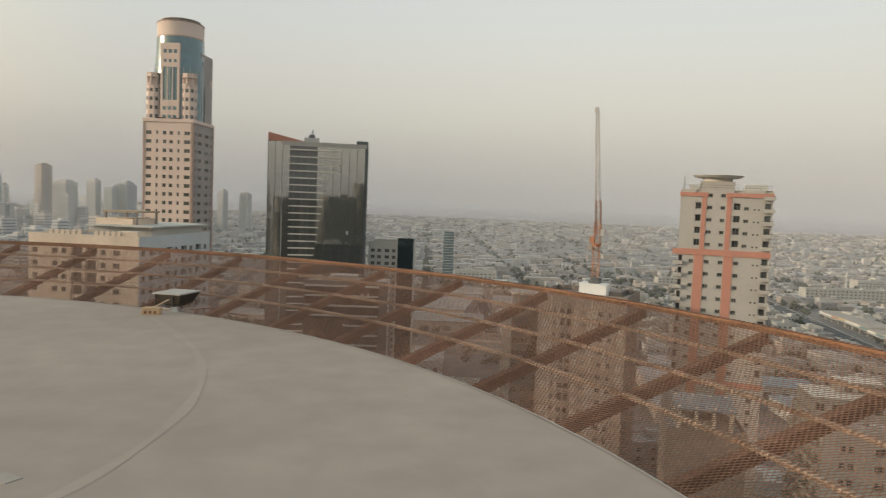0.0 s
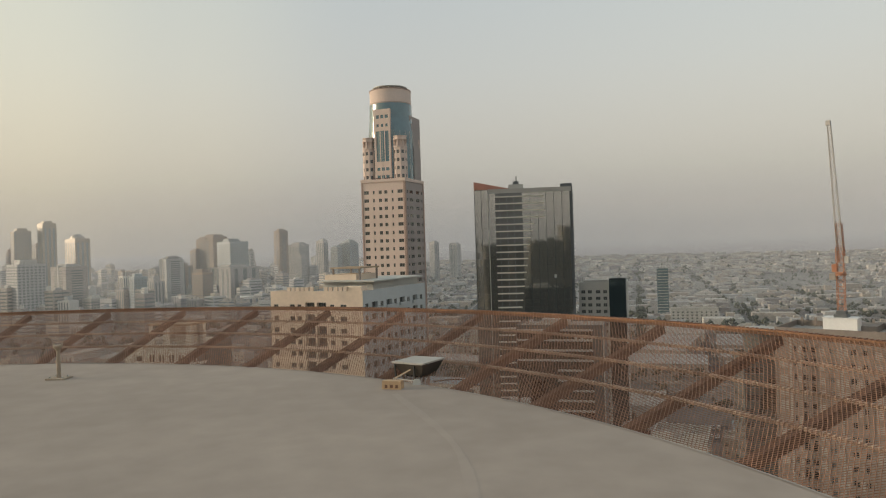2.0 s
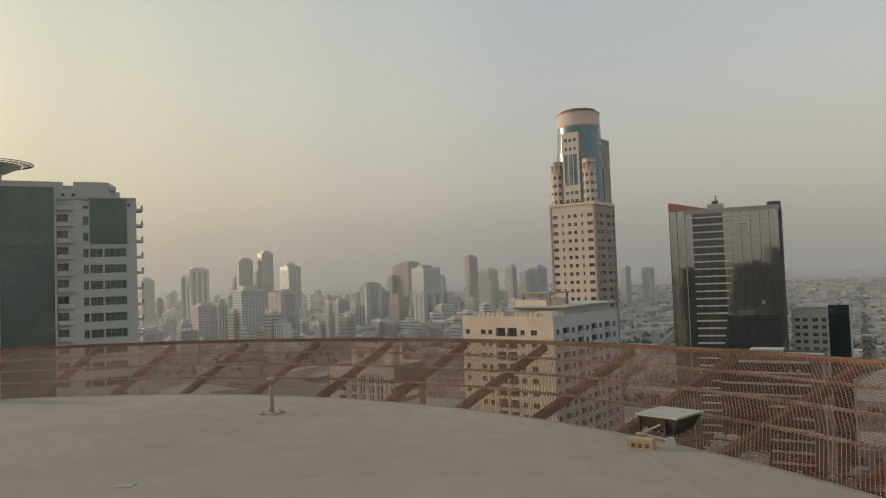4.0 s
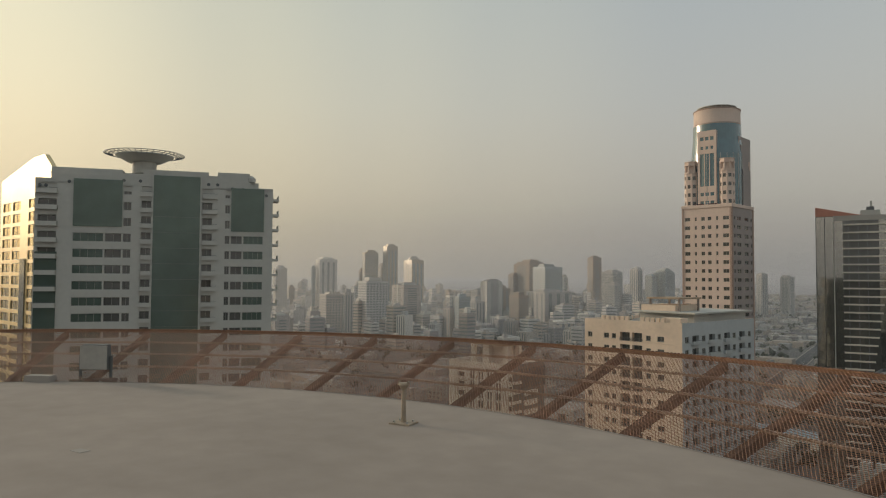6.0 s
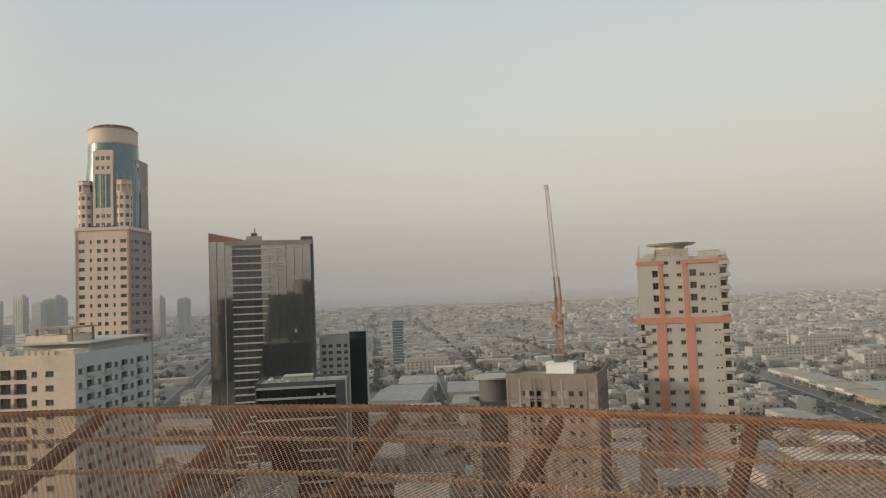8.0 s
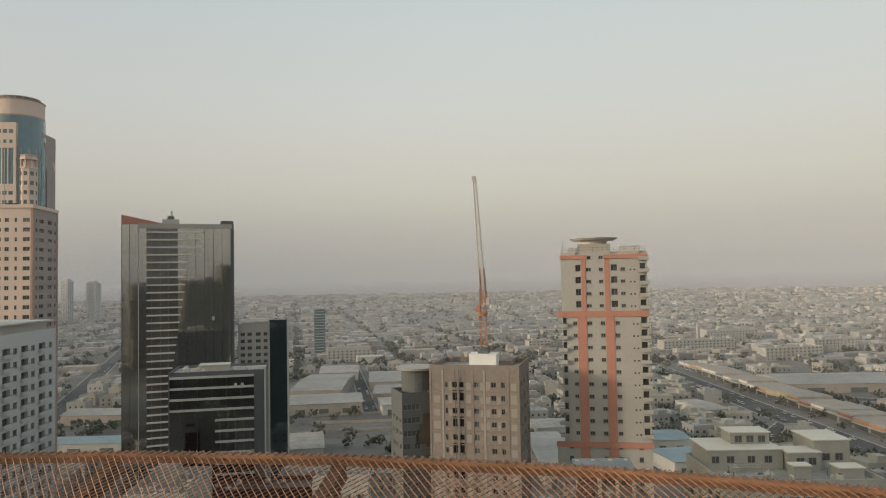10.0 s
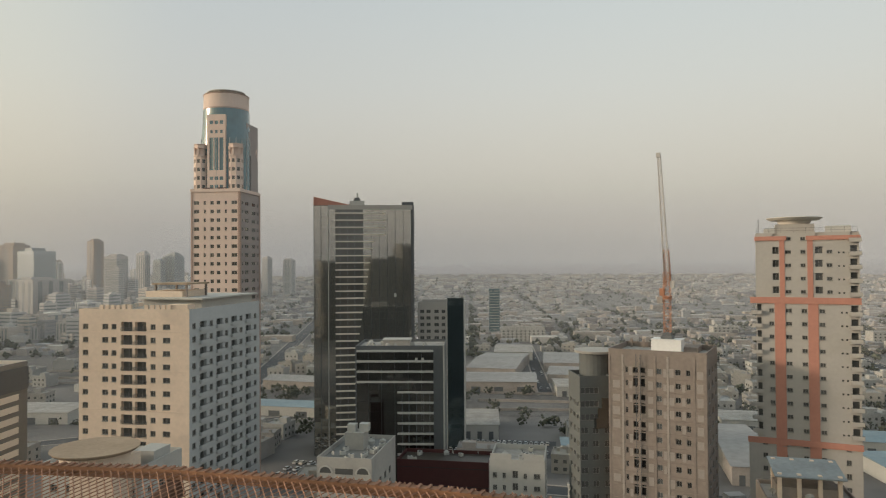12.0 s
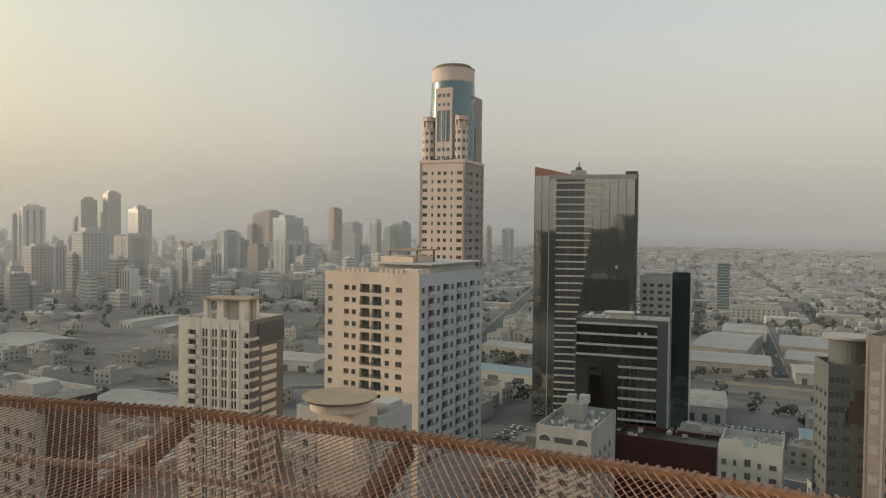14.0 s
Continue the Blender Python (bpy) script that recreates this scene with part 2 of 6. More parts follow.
M_GREYSHEET = material("blue_grey_sheet_roof", (0.25, 0.275, 0.285), 0.65, vary=0.15, fine=1.5, coarse=0.2, bump=0.02, spot=(0.21, 0.215, 0.21))
M_BLUEDARK = glass("blue_black_glass", (0.14, 0.185, 0.20), 0.08, 0.5, metal=0.9)
M_CAR = material("car_paint", (0.45, 0.45, 0.45), 0.3, 0.0, vary=0.03, bump=0.0, random_tint=0.6)


# ---------- mesh tools ----------
class Shape:
    """Gathers quads, boxes and rings into one mesh."""

    def __init__(self):
        self.v, self.f, self.m = [], [], []

    def face(self, pts, mi=0):
        n = len(self.v)
        self.v.extend(pts)
        self.f.append(tuple(range(n, n + len(pts))))
        self.m.append(mi)

    def box(self, cx, cy, z0, sx, sy, h, mi=0, turn=0.0, taper=1.0):
        c, s, n = math.cos(turn), math.sin(turn), len(self.v)
        for z, k in ((z0, 1.0), (z0 + h, taper)):
            for ax, ay in ((-1, -1), (1, -1), (1, 1), (-1, 1)):
                x, y = ax * sx * 0.5 * k, ay * sy * 0.5 * k
                self.v.append((cx + c * x - s * y, cy + s * x + c * y, z))
        for q in ((0, 3, 2, 1), (4, 5, 6, 7), (0, 1, 5, 4), (1, 2, 6, 5), (2, 3, 7, 6), (3, 0, 4, 7)):
            self.f.append(tuple(n + i for i in q))
            self.m.append(mi)
        return self

    def tube(self, cx, cy, z0, r0, r1, h, sides=16, mi=0, cap=True):
        n = len(self.v)
        for z, r in ((z0, r0), (z0 + h, r1)):
            for i in range(sides):
                a = 2 * math.pi * i / sides
                self.v.append((cx + r * math.cos(a), cy + r * math.sin(a), z))
        for i in range(sides):
            j = (i + 1) % sides
            self.f.append((n + i, n + j, n + sides + j, n + sides + i))
            self.m.append(mi)
        if cap:
            self.f.append(tuple(n + i for i in reversed(range(sides))))
            self.f.append(tuple(n + sides + i for i in range(sides)))
            self.m.extend((mi, mi))
        return self

    def bar(self, a, b, w, h=None, mi=0):
        """A square bar from a to b."""
        a, b = Vector(a), Vector(b)
        d = (b - a).normalized()
        up = Vector((0, 0, 1)) if abs(d.z) < 0.95 else Vector((1, 0, 0))
        s = d.cross(up).normalized()
        u = s.cross(d)
        h = h or w
        n = len(self.v)
        for p in (a, b):
            for x, y in ((-1, -1), (1, -1), (1, 1), (-1, 1)):
                self.v.append(tuple(p + s * (x * w / 2) + u * (y * h / 2)))
        for q in ((0, 3, 2, 1), (4, 5, 6, 7), (0, 1, 5, 4), (1, 2, 6, 5), (2, 3, 7, 6), (3, 0, 4, 7)):
            self.f.append(tuple(n + i for i in q))
            self.m.append(mi)
        return self

    def wall(self, origin, along, width, z0, z1, holes, depth=0.3, mi=0, inner=None):
        """An upright wall from origin in the direction along, seen from its right hand; holes (x0, x1, z0, z1[, depth]) are set back."""
        inner = mi if inner is None else inner
        ox, oy = origin
        ax, ay = along
        bx, by = -ay, ax  # into the house
        xs = sorted({0.0, width, *(v for h in holes for v in h[:2])})
        zs = sorted({z0, z1, *(v for h in holes for v in h[2:4])})

        def P(x, z, d):
            return (ox + ax * x + bx * d, oy + ay * x + by * d, z)

        grid = {}
        for i in range(len(xs) - 1):
            for j in range(len(zs) - 1):
                mx, mz = (xs[i] + xs[i + 1]) / 2, (zs[j] + zs[j + 1]) / 2
                grid[i, j] = next(((h[4] if len(h) > 4 else depth) for h in holes if h[0] < mx < h[1] and h[2] < mz < h[3]), 0.0)
        for (i, j), d in grid.items():
            a, b, c, e = xs[i], xs[i + 1], zs[j], zs[j + 1]
            self.face([P(a, c, d), P(b, c, d), P(b, e, d), P(a, e, d)], inner if d else mi)
            if d:
                if not grid.get((i - 1, j), 0):
                    self.face([P(a, c, 0), P(a, c, d), P(a, e, d), P(a, e, 0)], mi)
                if not grid.get((i + 1, j), 0):
                    self.face([P(b, c, d), P(b, c, 0), P(b, e, 0), P(b, e, d)], mi)
                if not grid.get((i, j - 1), 0):
                    self.face([P(a, c, 0), P(b, c, 0), P(b, c, d), P(a, c, d)], mi)
                if not grid.get((i, j + 1), 0):
                    self.face([P(a, e, d), P(b, e, d), P(b, e, 0), P(a, e, 0)], mi)
        return self

    def mesh(self, name, mats):
        me = bpy.data.meshes.new(name)
        me.from_pydata(self.v, [], self.f)
        for m in mats:
            me.materials.append(m)
        me.polygons.foreach_set("material_index", self.m)
        me.update()
        return me


def part(name, shape, mats, parent=None, label="", at=None, smooth=False):
    """Links a Shape, or a mesh already made, as one object under a thing."""
    mats = mats if isinstance(mats, (list, tuple)) else [mats]
    me = shape if isinstance(shape, bpy.types.Mesh) else shape.mesh(name, mats)
    if smooth:
        me.polygons.foreach_set("use_smooth", [True] * len(me.polygons))
    ob = new(name, me)
    if parent:
        ob.parent = parent
    if at is not None:
        ob.matrix_basis = at
    if label:
        ob["label"] = label
    return ob


def thing(name, m, label, category, group="", kind=""):
    ob = new(name)
    ob.empty_display_size = 0.5
    ob.matrix_basis = m
    return tagged(ob, label, category, group, kind)


GZ = -92.0  # street level below the helipad deck

# ---------- ground ----------
g = Shape()
RINGS = [0, 60, 150, 300, 500, 800, 1200, 1800, 2600, 3600, 4400, 4950]


def ground_z(r):
    """The plain rises a little towards the horizon."""
    return GZ + 78 * max(0.0, (r - 1500) / 3450) ** 1.1


for i in range(len(RINGS) - 1):
    for k in range(64):
        a, b = 2 * math.pi * k / 64, 2 * math.pi * (k + 1) / 64
        q = [(r * math.cos(t), r * math.sin(t), ground_z(r)) for r, t in ((RINGS[i], a), (RINGS[i + 1], a), (RINGS[i + 1], b), (RINGS[i], b))]
        g.face(q[1:] if i == 0 else q)
ground = part("ground", g, M_GROUND)
tagged(ground, "pale sandy city ground reaching the hazy horizon", "ground", kind="structure")

# ---------- helipad ----------
PX, PY, PR = -2.853, -7.509, 9.238   # centre and radius of the deck
NET_W, NET_H = 2.12, 0.573          # reach and rise of the net


def on_net(angle, s, lift=0.0):
    """A point of the net at an angle in degrees; s runs from 0 at the deck to 1 at the rim."""
    a, r = radians(angle), PR + 0.02 + NET_W * s
    return (PX + r * math.cos(a), PY + r * math.sin(a), NET_H * s + lift)


deck = Shape()
N = 180
top, low = [], []
for k in range(N):
    a = 2 * math.pi * k / N
    top.append((PX + PR * math.cos(a), PY + PR * math.sin(a), 0.0))
for k in range(N):
    j = (k + 1) % N
    p, q = top[k], top[j]
    deck.face([(p[0], p[1], -0.35), (q[0], q[1], -0.35), q, p])
deck.face(top)
deck.face([(p[0], p[1], -0.35) for p in reversed(top)])
helipad = thing("helipad", pose(0, 0, 0), "round grey painted concrete rooftop helipad deck", "helipad", kind="structure")
part("deck", deck, M_DECK, helipad)
lip = Shape()
for k in range(N):
    a, b = 2 * math.pi * k / N, 2 * math.pi * (k + 1) / N
    q = [(PX + r * math.cos(t), PY + r * math.sin(t), z) for (r, z) in ((PR - 0.012, 0.005), (PR + 0.010, 0.005), (PR + 0.010, -0.05)) for t in (a, b)]
    lip.face([q[0], q[2], q[3], q[1]])
    lip.face([q[2], q[4], q[5], q[3]])
part("edge_trim", lip, M_CONCP, helipad, "thin pale metal edge trim")

tower_below = thing("host_building", pose(PX, PY, 0), "tall building carrying the rooftop helipad", "building")
s = Shape()
s.box(0, 0, GZ, 15, 15, -GZ - 3.2)
part("body", s, M_SAND, tower_below)
s = Shape()
s.tube(0, 0, -3.2, 6.0, 8.6, 2.85, 48)
part("helipad_support", s, M_CONC, tower_below)

net = thing("safety_net", pose(0, 0, 0), "rusty orange steel mesh safety net round the helipad, sloping outwards", "safety net")
COUNT, FIRST = 52, 82.4
beam = Shape()
L = math.hypot(NET_W, NET_H)
beam.box(L / 2, 0, -0.032, L, 0.075, 0.010).box(L / 2, -0.028, -0.105, L, 0.010, 0.073).box(L / 2, 0, -0.115, L, 0.075, 0.010)
for i in range(5):
    beam.box(L * (i + 0.5) / 5, 0, -0.105, 0.012, 0.06, 0.073)
beam_mesh = beam.mesh("beam", [M_BEAM])
for k in range(COUNT):
    a = FIRST + 360 / COUNT * k
    x, y, z = on_net(a, 0)
    part("beam", beam_mesh, M_BEAM, net, at=pose(x, y, z, 0, 0, a) @ pose(0, 0, 0, 0, -math.degrees(math.atan2(NET_H, NET_W)), 0))
for sfrac in (0.29, 0.525, 0.76):
    r_ = PR + 0.02 + NET_W * sfrac
    half = radians(180 / COUNT)
    rail = Shape()
    rail.box(r_ * math.cos(half), 0, 0, 0.036, 2 * r_ * math.sin(half) - 0.004, 0.02)
    span = 2 * r_ * math.sin(half)
    for i in range(26):
        rail.box(r_ * math.cos(half), span * ((i + 0.5) / 26 - 0.5), -0.004, 0.046, 0.014, 0.032)
    rail_mesh = rail.mesh("rail", [M_RAIL])
    for k in range(COUNT):
        part("rail", rail_mesh, None, net, at=pose(PX, PY, NET_H * sfrac - 0.024, 0, 0, FIRST + 360 / COUNT * (k + 0.5)))
rim = Shape()
for k in range(COUNT):
    a, b = FIRST + 360 / COUNT * k, FIRST + 360 / COUNT * (k + 1)
    p, q = Vector(on_net(a, 1.0)), Vector(on_net(b, 1.0))
    rim.bar(p, q, 0.05, 0.05)
    for i in range(27):   # the ends of the mesh, bent round the rim
        c0 = p.lerp(q, (i + 0.3) / 27)
        c1 = p.lerp(q, (i + 0.55) / 27)
        rim.bar(c0 + Vector((0, 0, 0.028)), c1 + Vector((0, 0, 0.030)), 0.060, 0.007, 1)
part("rim", rim, [M_RIM, M_RUST], net)
wires = Shape()
CELLS, STEPS = 1640, 3
SLANT = 9.0
for k in range(CELLS):
    for sign in (1, -1):
        a0 = 360 / CELLS * k
        for i in range(STEPS):
            end = 0.014 if i == STEPS - 1 else 0.0
            p = on_net(a0 + sign * SLANT * i / STEPS, i / STEPS, 0.004 + 0.003 * sign)
            q = on_net(a0 + sign * SLANT * (i + 1) / STEPS, (i + 1) / STEPS + end, 0.004 + 0.003 * sign + end)
            n = len(wires.v)
            p, q = Vector(p), Vector(q)
            d = (q - p).normalized()
            sd = d.cross(Vector((0, 0, 1))).normalized() * 0.0028
            u = Vector((0, 0, 0.0046))
            wires.v.extend(tuple(v) for v in (p - sd, p + sd, p + u, q - sd, q + sd, q + u))
            for f in ((0, 1, 4, 3), (1, 2, 5, 4), (2, 0, 3, 5)):
                wires.f.append(tuple(n + j for j in f))
                wires.m.append(0)
mesh_part = part("wire_mesh", wires, M_WIRE, net, "rusty diamond wire mesh")
mesh_part["kind"] = "stuff"

# an old repair line in the paint, curving over the deck
seam = Shape()
SEAM = ((0.09, 0.72), (1.28, -0.66), (1.87, -1.67), (2.18, -2.47), (2.34, -3.42), (2.30, -4.3), (2.0, -5.4))
fine = []
for i in range(len(SEAM) - 1):
    for k in range(5):
        q = k / 5
        p0, p1, p2, p3 = (Vector((*SEAM[max(0, min(len(SEAM) - 1, i + o))], 0)) for o in (-1, 0, 1, 2))
        fine.append(0.5 * (2 * p1 + (p2 - p0) * q + (2 * p0 - 5 * p1 + 4 * p2 - p3) * q * q + (3 * p1 - p0 - 3 * p2 + p3) * q ** 3))
for i in range(len(fine) - 1):
    a, b = fine[i], fine[i + 1]
    d = (b - a).normalized()
    n = Vector((-d.y, d.x, 0)) * (0.036 + 0.010 * math.sin(i * 0.9))
    seam.face([tuple(a - n + Vector((0, 0, 0.0015))), tuple(b - n + Vector((0, 0, 0.0015))), tuple(b + n + Vector((0, 0, 0.0015))), tuple(a + n + Vector((0, 0, 0.0015)))][::-1])
part("repair_line", seam, M_SEAM, helipad, "faint pale repair line in the paint")

# ---------- buildings: shared pieces ----------
_cache = {}


def pane_mesh(w, h, panes):
    """One sheet of glass for a window with so many panes."""
    key = ("pane", round(w, 2), round(h, 2), panes)
    if key not in _cache:
        fw = min(0.09, w * 0.08)
        g_ = (w - 2 * fw) / panes - fw * 0.4
        _cache[key] = Shape().box(g_ / 2, 0.03, 0, g_, 0.02, h - 2 * fw).mesh("pane", [M_WIN])
    return _cache[key]


def window_mesh(w, h, panes=2, sill=True, glass_mat=None, glazed=True):
    """A framed window, its lower left corner at the origin; y runs into the house."""
    gm = glass_mat or M_WIN
    key = ("window", round(w, 2), round(h, 2), panes, sill, gm.name, glazed)
    if key not in _cache:
        s = Shape()
        fw = min(0.09, w * 0.08)
        m = fw * 0.4
        xs = [0, fw] + [w * i / panes + o for i in range(1, panes) for o in (-m, m)] + [w - fw, w]
        zs = [0, fw, h - fw, h]
        s.v = [(x, -0.02, z) for z in zs for x in xs]
        n = len(xs)
        for j in range(3):
            for i in range(n - 1):
                c = [j * n + i, j * n + i + 1, (j + 1) * n + i + 1, (j + 1) * n + i]
                if j != 1 or i % 2 == 0:
                    s.f.append(tuple(c))
                    s.m.append(0)
                    continue
                k = len(s.v)
                s.v += [(s.v[q][0], 0.05, s.v[q][2]) for q in c]
                for q in range(4):
                    r = (q + 1) % 4
                    s.f.append((c[q], c[r], k + r, k + q))
                    s.m.append(0)
                if glazed:
                    s.f.append((k, k + 1, k + 2, k + 3))
                    s.m.append(1)
        if sill:   # hung on the lower edge of the frame
            k = len(s.v)
            s.v += [(w + 0.05, -0.36, 0), (-0.05, -0.36, 0), (0, -0.02, -0.08), (w, -0.02, -0.08), (w + 0.05, -0.36, -0.08), (-0.05, -0.36, -0.08)]
            s.f += [(0, k + 1, k, n - 1), (k + 1, k + 5, k + 4, k), (k, k + 4, k + 3, n - 1), (0, k + 2, k + 5, k + 1), (k + 2, k + 3, k + 4, k + 5)]
            s.m += [0] * 5
        _cache[key] = s.mesh("window", [M_FRAME, gm])
    return _cache[key]


def balcony_mesh(w, out, mat, rail=True):
    """A balcony: slab, parapet with a gap and a hand rail; origin at the middle of the wall line."""
    key = ("balcony", round(w, 2), round(out, 2), mat.name, rail)
    if key not in _cache:
        s = Shape()
        s.box(0, -out / 2, -0.12, w, out, 0.2, 0)
        if rail:
            s.box(0, -out + 0.05, 0.08, w, 0.1, 0.75, 0)
            s.box(0, -out + 0.05, 0.95, w, 0.06, 0.06, 1)
            for x in (-w / 2 + 0.04, w / 2 - 0.04):
                s.box(x, -out / 2, 0.08, 0.08, out, 0.75, 0)
        _cache[key] = s.mesh("balcony", [mat, M_GREYD])
    return _cache[key]


FACES = {"front": ((-1, -1), (1, 0), 0), "right": ((1, -1), (0, 1), 90), "back": ((1, 1), (-1, 0), 180), "left": ((-1, 1), (0, -1), 270)}


class House:
    """A tall building as a thing: walls with openings set into them, a roof with a parapet, and parts hung on its faces."""

    def __init__(self, name, x, y, rot, w, d, h, mat, label, category="building", group="", parapet=1.1, roof=None):
        self.t = thing(name, pose(x, y, GZ, 0, 0, rot), label, category, group)
        self.w, self.d, self.h, self.mat = w, d, h, mat
        self.holes = {f: [] for f in FACES}
        self.parapet, self.roof = parapet, roof or M_ROOF
        self.face_mats = {}

    def width(self, face):
        return self.w if face in ("front", "back") else self.d

    def spot(self, face, x, z, into=0.0):
        """The pose of a point of a face: x from its left end, z over the street."""
        (sx, sy), (ax, ay), turn = FACES[face]
        bx, by = -ay, ax
        return pose(sx * self.w / 2 + ax * x + bx * into, sy * self.d / 2 + ay * x + by * into, z, 0, 0, turn)

    def windows(self, face, cols, rows, height, depth=0.28, panes=2, sill=True, name="window", glass_mat=None, split=False):
        """cols: (from, to) as shares of the face; rows: heights of the sills."""
        wd = self.width(face)
        for z in rows:
            for a, b in cols:
                x0, x1 = wd * a, wd * b
                self.holes[face].append((x0, x1, z, z + height, depth))
                win = part(name, window_mesh(x1 - x0, height, panes, sill, glass_mat, not split), None, self.t, at=self.spot(face, x0, z, depth - 0.08))
                for i in range(panes if split else 0):
                    fw = min(0.09, (x1 - x0) * 0.08)
                    part("pane", pane_mesh(x1 - x0, height, panes), None, win, at=pose(fw + (x1 - x0 - 2 * fw) * i / panes + fw * 0.2, 0, fw))

    def slot(self, face, cols, rows, height):
        wd = self.width(face)
        for z in rows:
            for a, b in cols:
                self.holes[face].append((wd * a, wd * b, z, z + height, 1.2))

    def strip(self, name, face, a, b, z0, z1, out, mat, label="", sink=0.0):
        """A band, pier or panel laid on a face, standing out from it."""
        wd = self.width(face)
        s = Shape()
        s.box(0, -out / 2 + sink / 2, 0, wd * (b - a), out + sink, z1 - z0)
        return part(name, s, mat, self.t, label, at=self.spot(face, wd * (a + b) / 2, z0))

    def balconies(self, face, a, b, rows, out=1.1, mat=None, rail=True):
        wd = self.width(face)
        me = balcony_mesh(wd * (b - a), out, mat or self.mat, rail)
        for z in rows:
            part("balcony", me, None, self.t, at=self.spot(face, wd * (a + b) / 2, z))

    def finish(self, depth=0.28):
        s = Shape()
        mats = [self.mat]
        for f, ((sx, sy), along, _) in FACES.items():
            mi = 0
            if f in self.face_mats:
                mats.append(self.face_mats[f])
                mi = len(mats) - 1
            s.wall((sx * self.w / 2, sy * self.d / 2), along, self.width(f), 0, self.h, self.holes[f], depth, mi)
        w, d, h, p, k = self.w / 2, self.d / 2, self.h, self.parapet, 0.3
        for (x0, y0, x1, y1) in ((-w, -d, w, -d), (w, -d, w, d), (w, d, -w, d), (-w, d, -w, -d)):
            nx, ny = -(y1 - y0), x1 - x0
            n = math.hypot(nx, ny)
            nx, ny = nx / n * k, ny / n * k
            tx, ty = (x1 - x0) / n * k, (y1 - y0) / n * k
            a, b = (x0, y0), (x1, y1)
            ai, bi = (x0 + nx + tx, y0 + ny + ty), (x1 + nx - tx, y1 + ny - ty)
            s.face([(*a, h), (*b, h), (*bi, h), (*ai, h)])
            s.face([(*ai, h), (*bi, h), (*bi, h - p), (*ai, h - p)])
        part("wall", s, mats, self.t)
        r = Shape()
        r.face([(-w + k, -d + k, h - p), (w - k, -d + k, h - p), (w - k, d - k, h - p), (-w + k, d - k, h - p)])
        part("roof", r, self.roof, self.t)
        return self

    def roof_box(self, name, x, y, w, d, h, mat, label="", lift=None, turn=0.0):
        s = Shape()
        s.box(0, 0, 0, w, d, h)
        z = self.h - self.parapet if lift is None else lift
        return part(name, s, mat, self.t, label, at=pose(x, y, z, 0, 0, turn))


def steps(lo, hi, pitch):
    return [lo + pitch * i for i in range(int((hi - lo) / pitch + 1.001))]


def tank_mesh():
    if "tank" not in _cache:
        s = Shape()
        s.tube(0, 0, 0, 0.9, 0.95, 0.9, 14).tube(0, 0, 0.9, 0.95, 0.35, 0.45, 14).tube(0, 0, 1.35, 0.3, 0.3, 0.15, 10)
        _cache["tank"] = s.mesh("water_tank", [M_WHITE])
    return _cache["tank"]


def dish_mesh():
    if "dish" not in _cache:
        s = Shape()
        s.bar((0, 0, 0), (0, 0, 0.9), 0.08, mi=1)
        for i in range(3):
            r0, r1 = 0.6 * i / 3, 0.6 * (i + 1) / 3
            for k in range(12):
                a, b = 2 * math.pi * k / 12, 2 * math.pi * (k + 1) / 12
                s.face([(r * math.cos(t), 0.25 - r * r * 0.5 - 0.1, 1.0 + r * math.sin(t)) for r, t in ((r0, a), (r1, a), (r1, b), (r0, b))])
        _cache["dish"] = s.mesh("satellite_dish", [M_WHITE, M_GREYD])
    return _cache["dish"]


def cooler_mesh():
    if "cooler" not in _cache:
        s = Shape()
        s.box(0, 0, 0.15, 1.4, 0.9, 1.0, 0).box(-0.5, 0, 0, 0.1, 0.9, 0.15, 1).box(0.5, 0, 0, 0.1, 0.9, 0.15, 1)
        s.tube(0, 0, 1.15, 0.35, 0.35, 0.12, 12, 1)
        _cache["cooler"] = s.mesh("air_conditioner", [M_GREY, M_GREYD])
    return _cache["cooler"]


rng = random.Random(7)


def clutter(house, n_tank=2, n_dish=3, n_cool=6, inset=2.0):
    """Water tanks, dishes and coolers on a flat roof."""
    for me, n in ((tank_mesh(), n_tank), (dish_mesh(), n_dish), (cooler_mesh(), n_cool)):
        for _ in range(n):
            x = rng.uniform(-house.w / 2 + inset, house.w / 2 - inset)
            y = rng.uniform(-house.d / 2 + inset, house.d / 2 - inset)
            part(me.name.split(".")[0], me, None, house.t, at=pose(x, y, house.h - house.parapet, 0, 0, rng.uniform(0, 360)))


def rotor_disc(name, house, x, y, z, r, mat, under, label):
    """A rooftop landing disc with a sloping rim on its own drum."""
    s = Shape()
    s.tube(0, 0, 0, r * 0.45, r * 0.62, 1.6, 32, 1).tube(0, 0, 1.6, r * 0.85, r, 0.55, 40, 0).tube(0, 0, 2.15, r * 1.0, r * 1.0, 0.08, 40, 0)
    return part(name, s, [mat, under], house.t, label, at=pose(x, y, z))


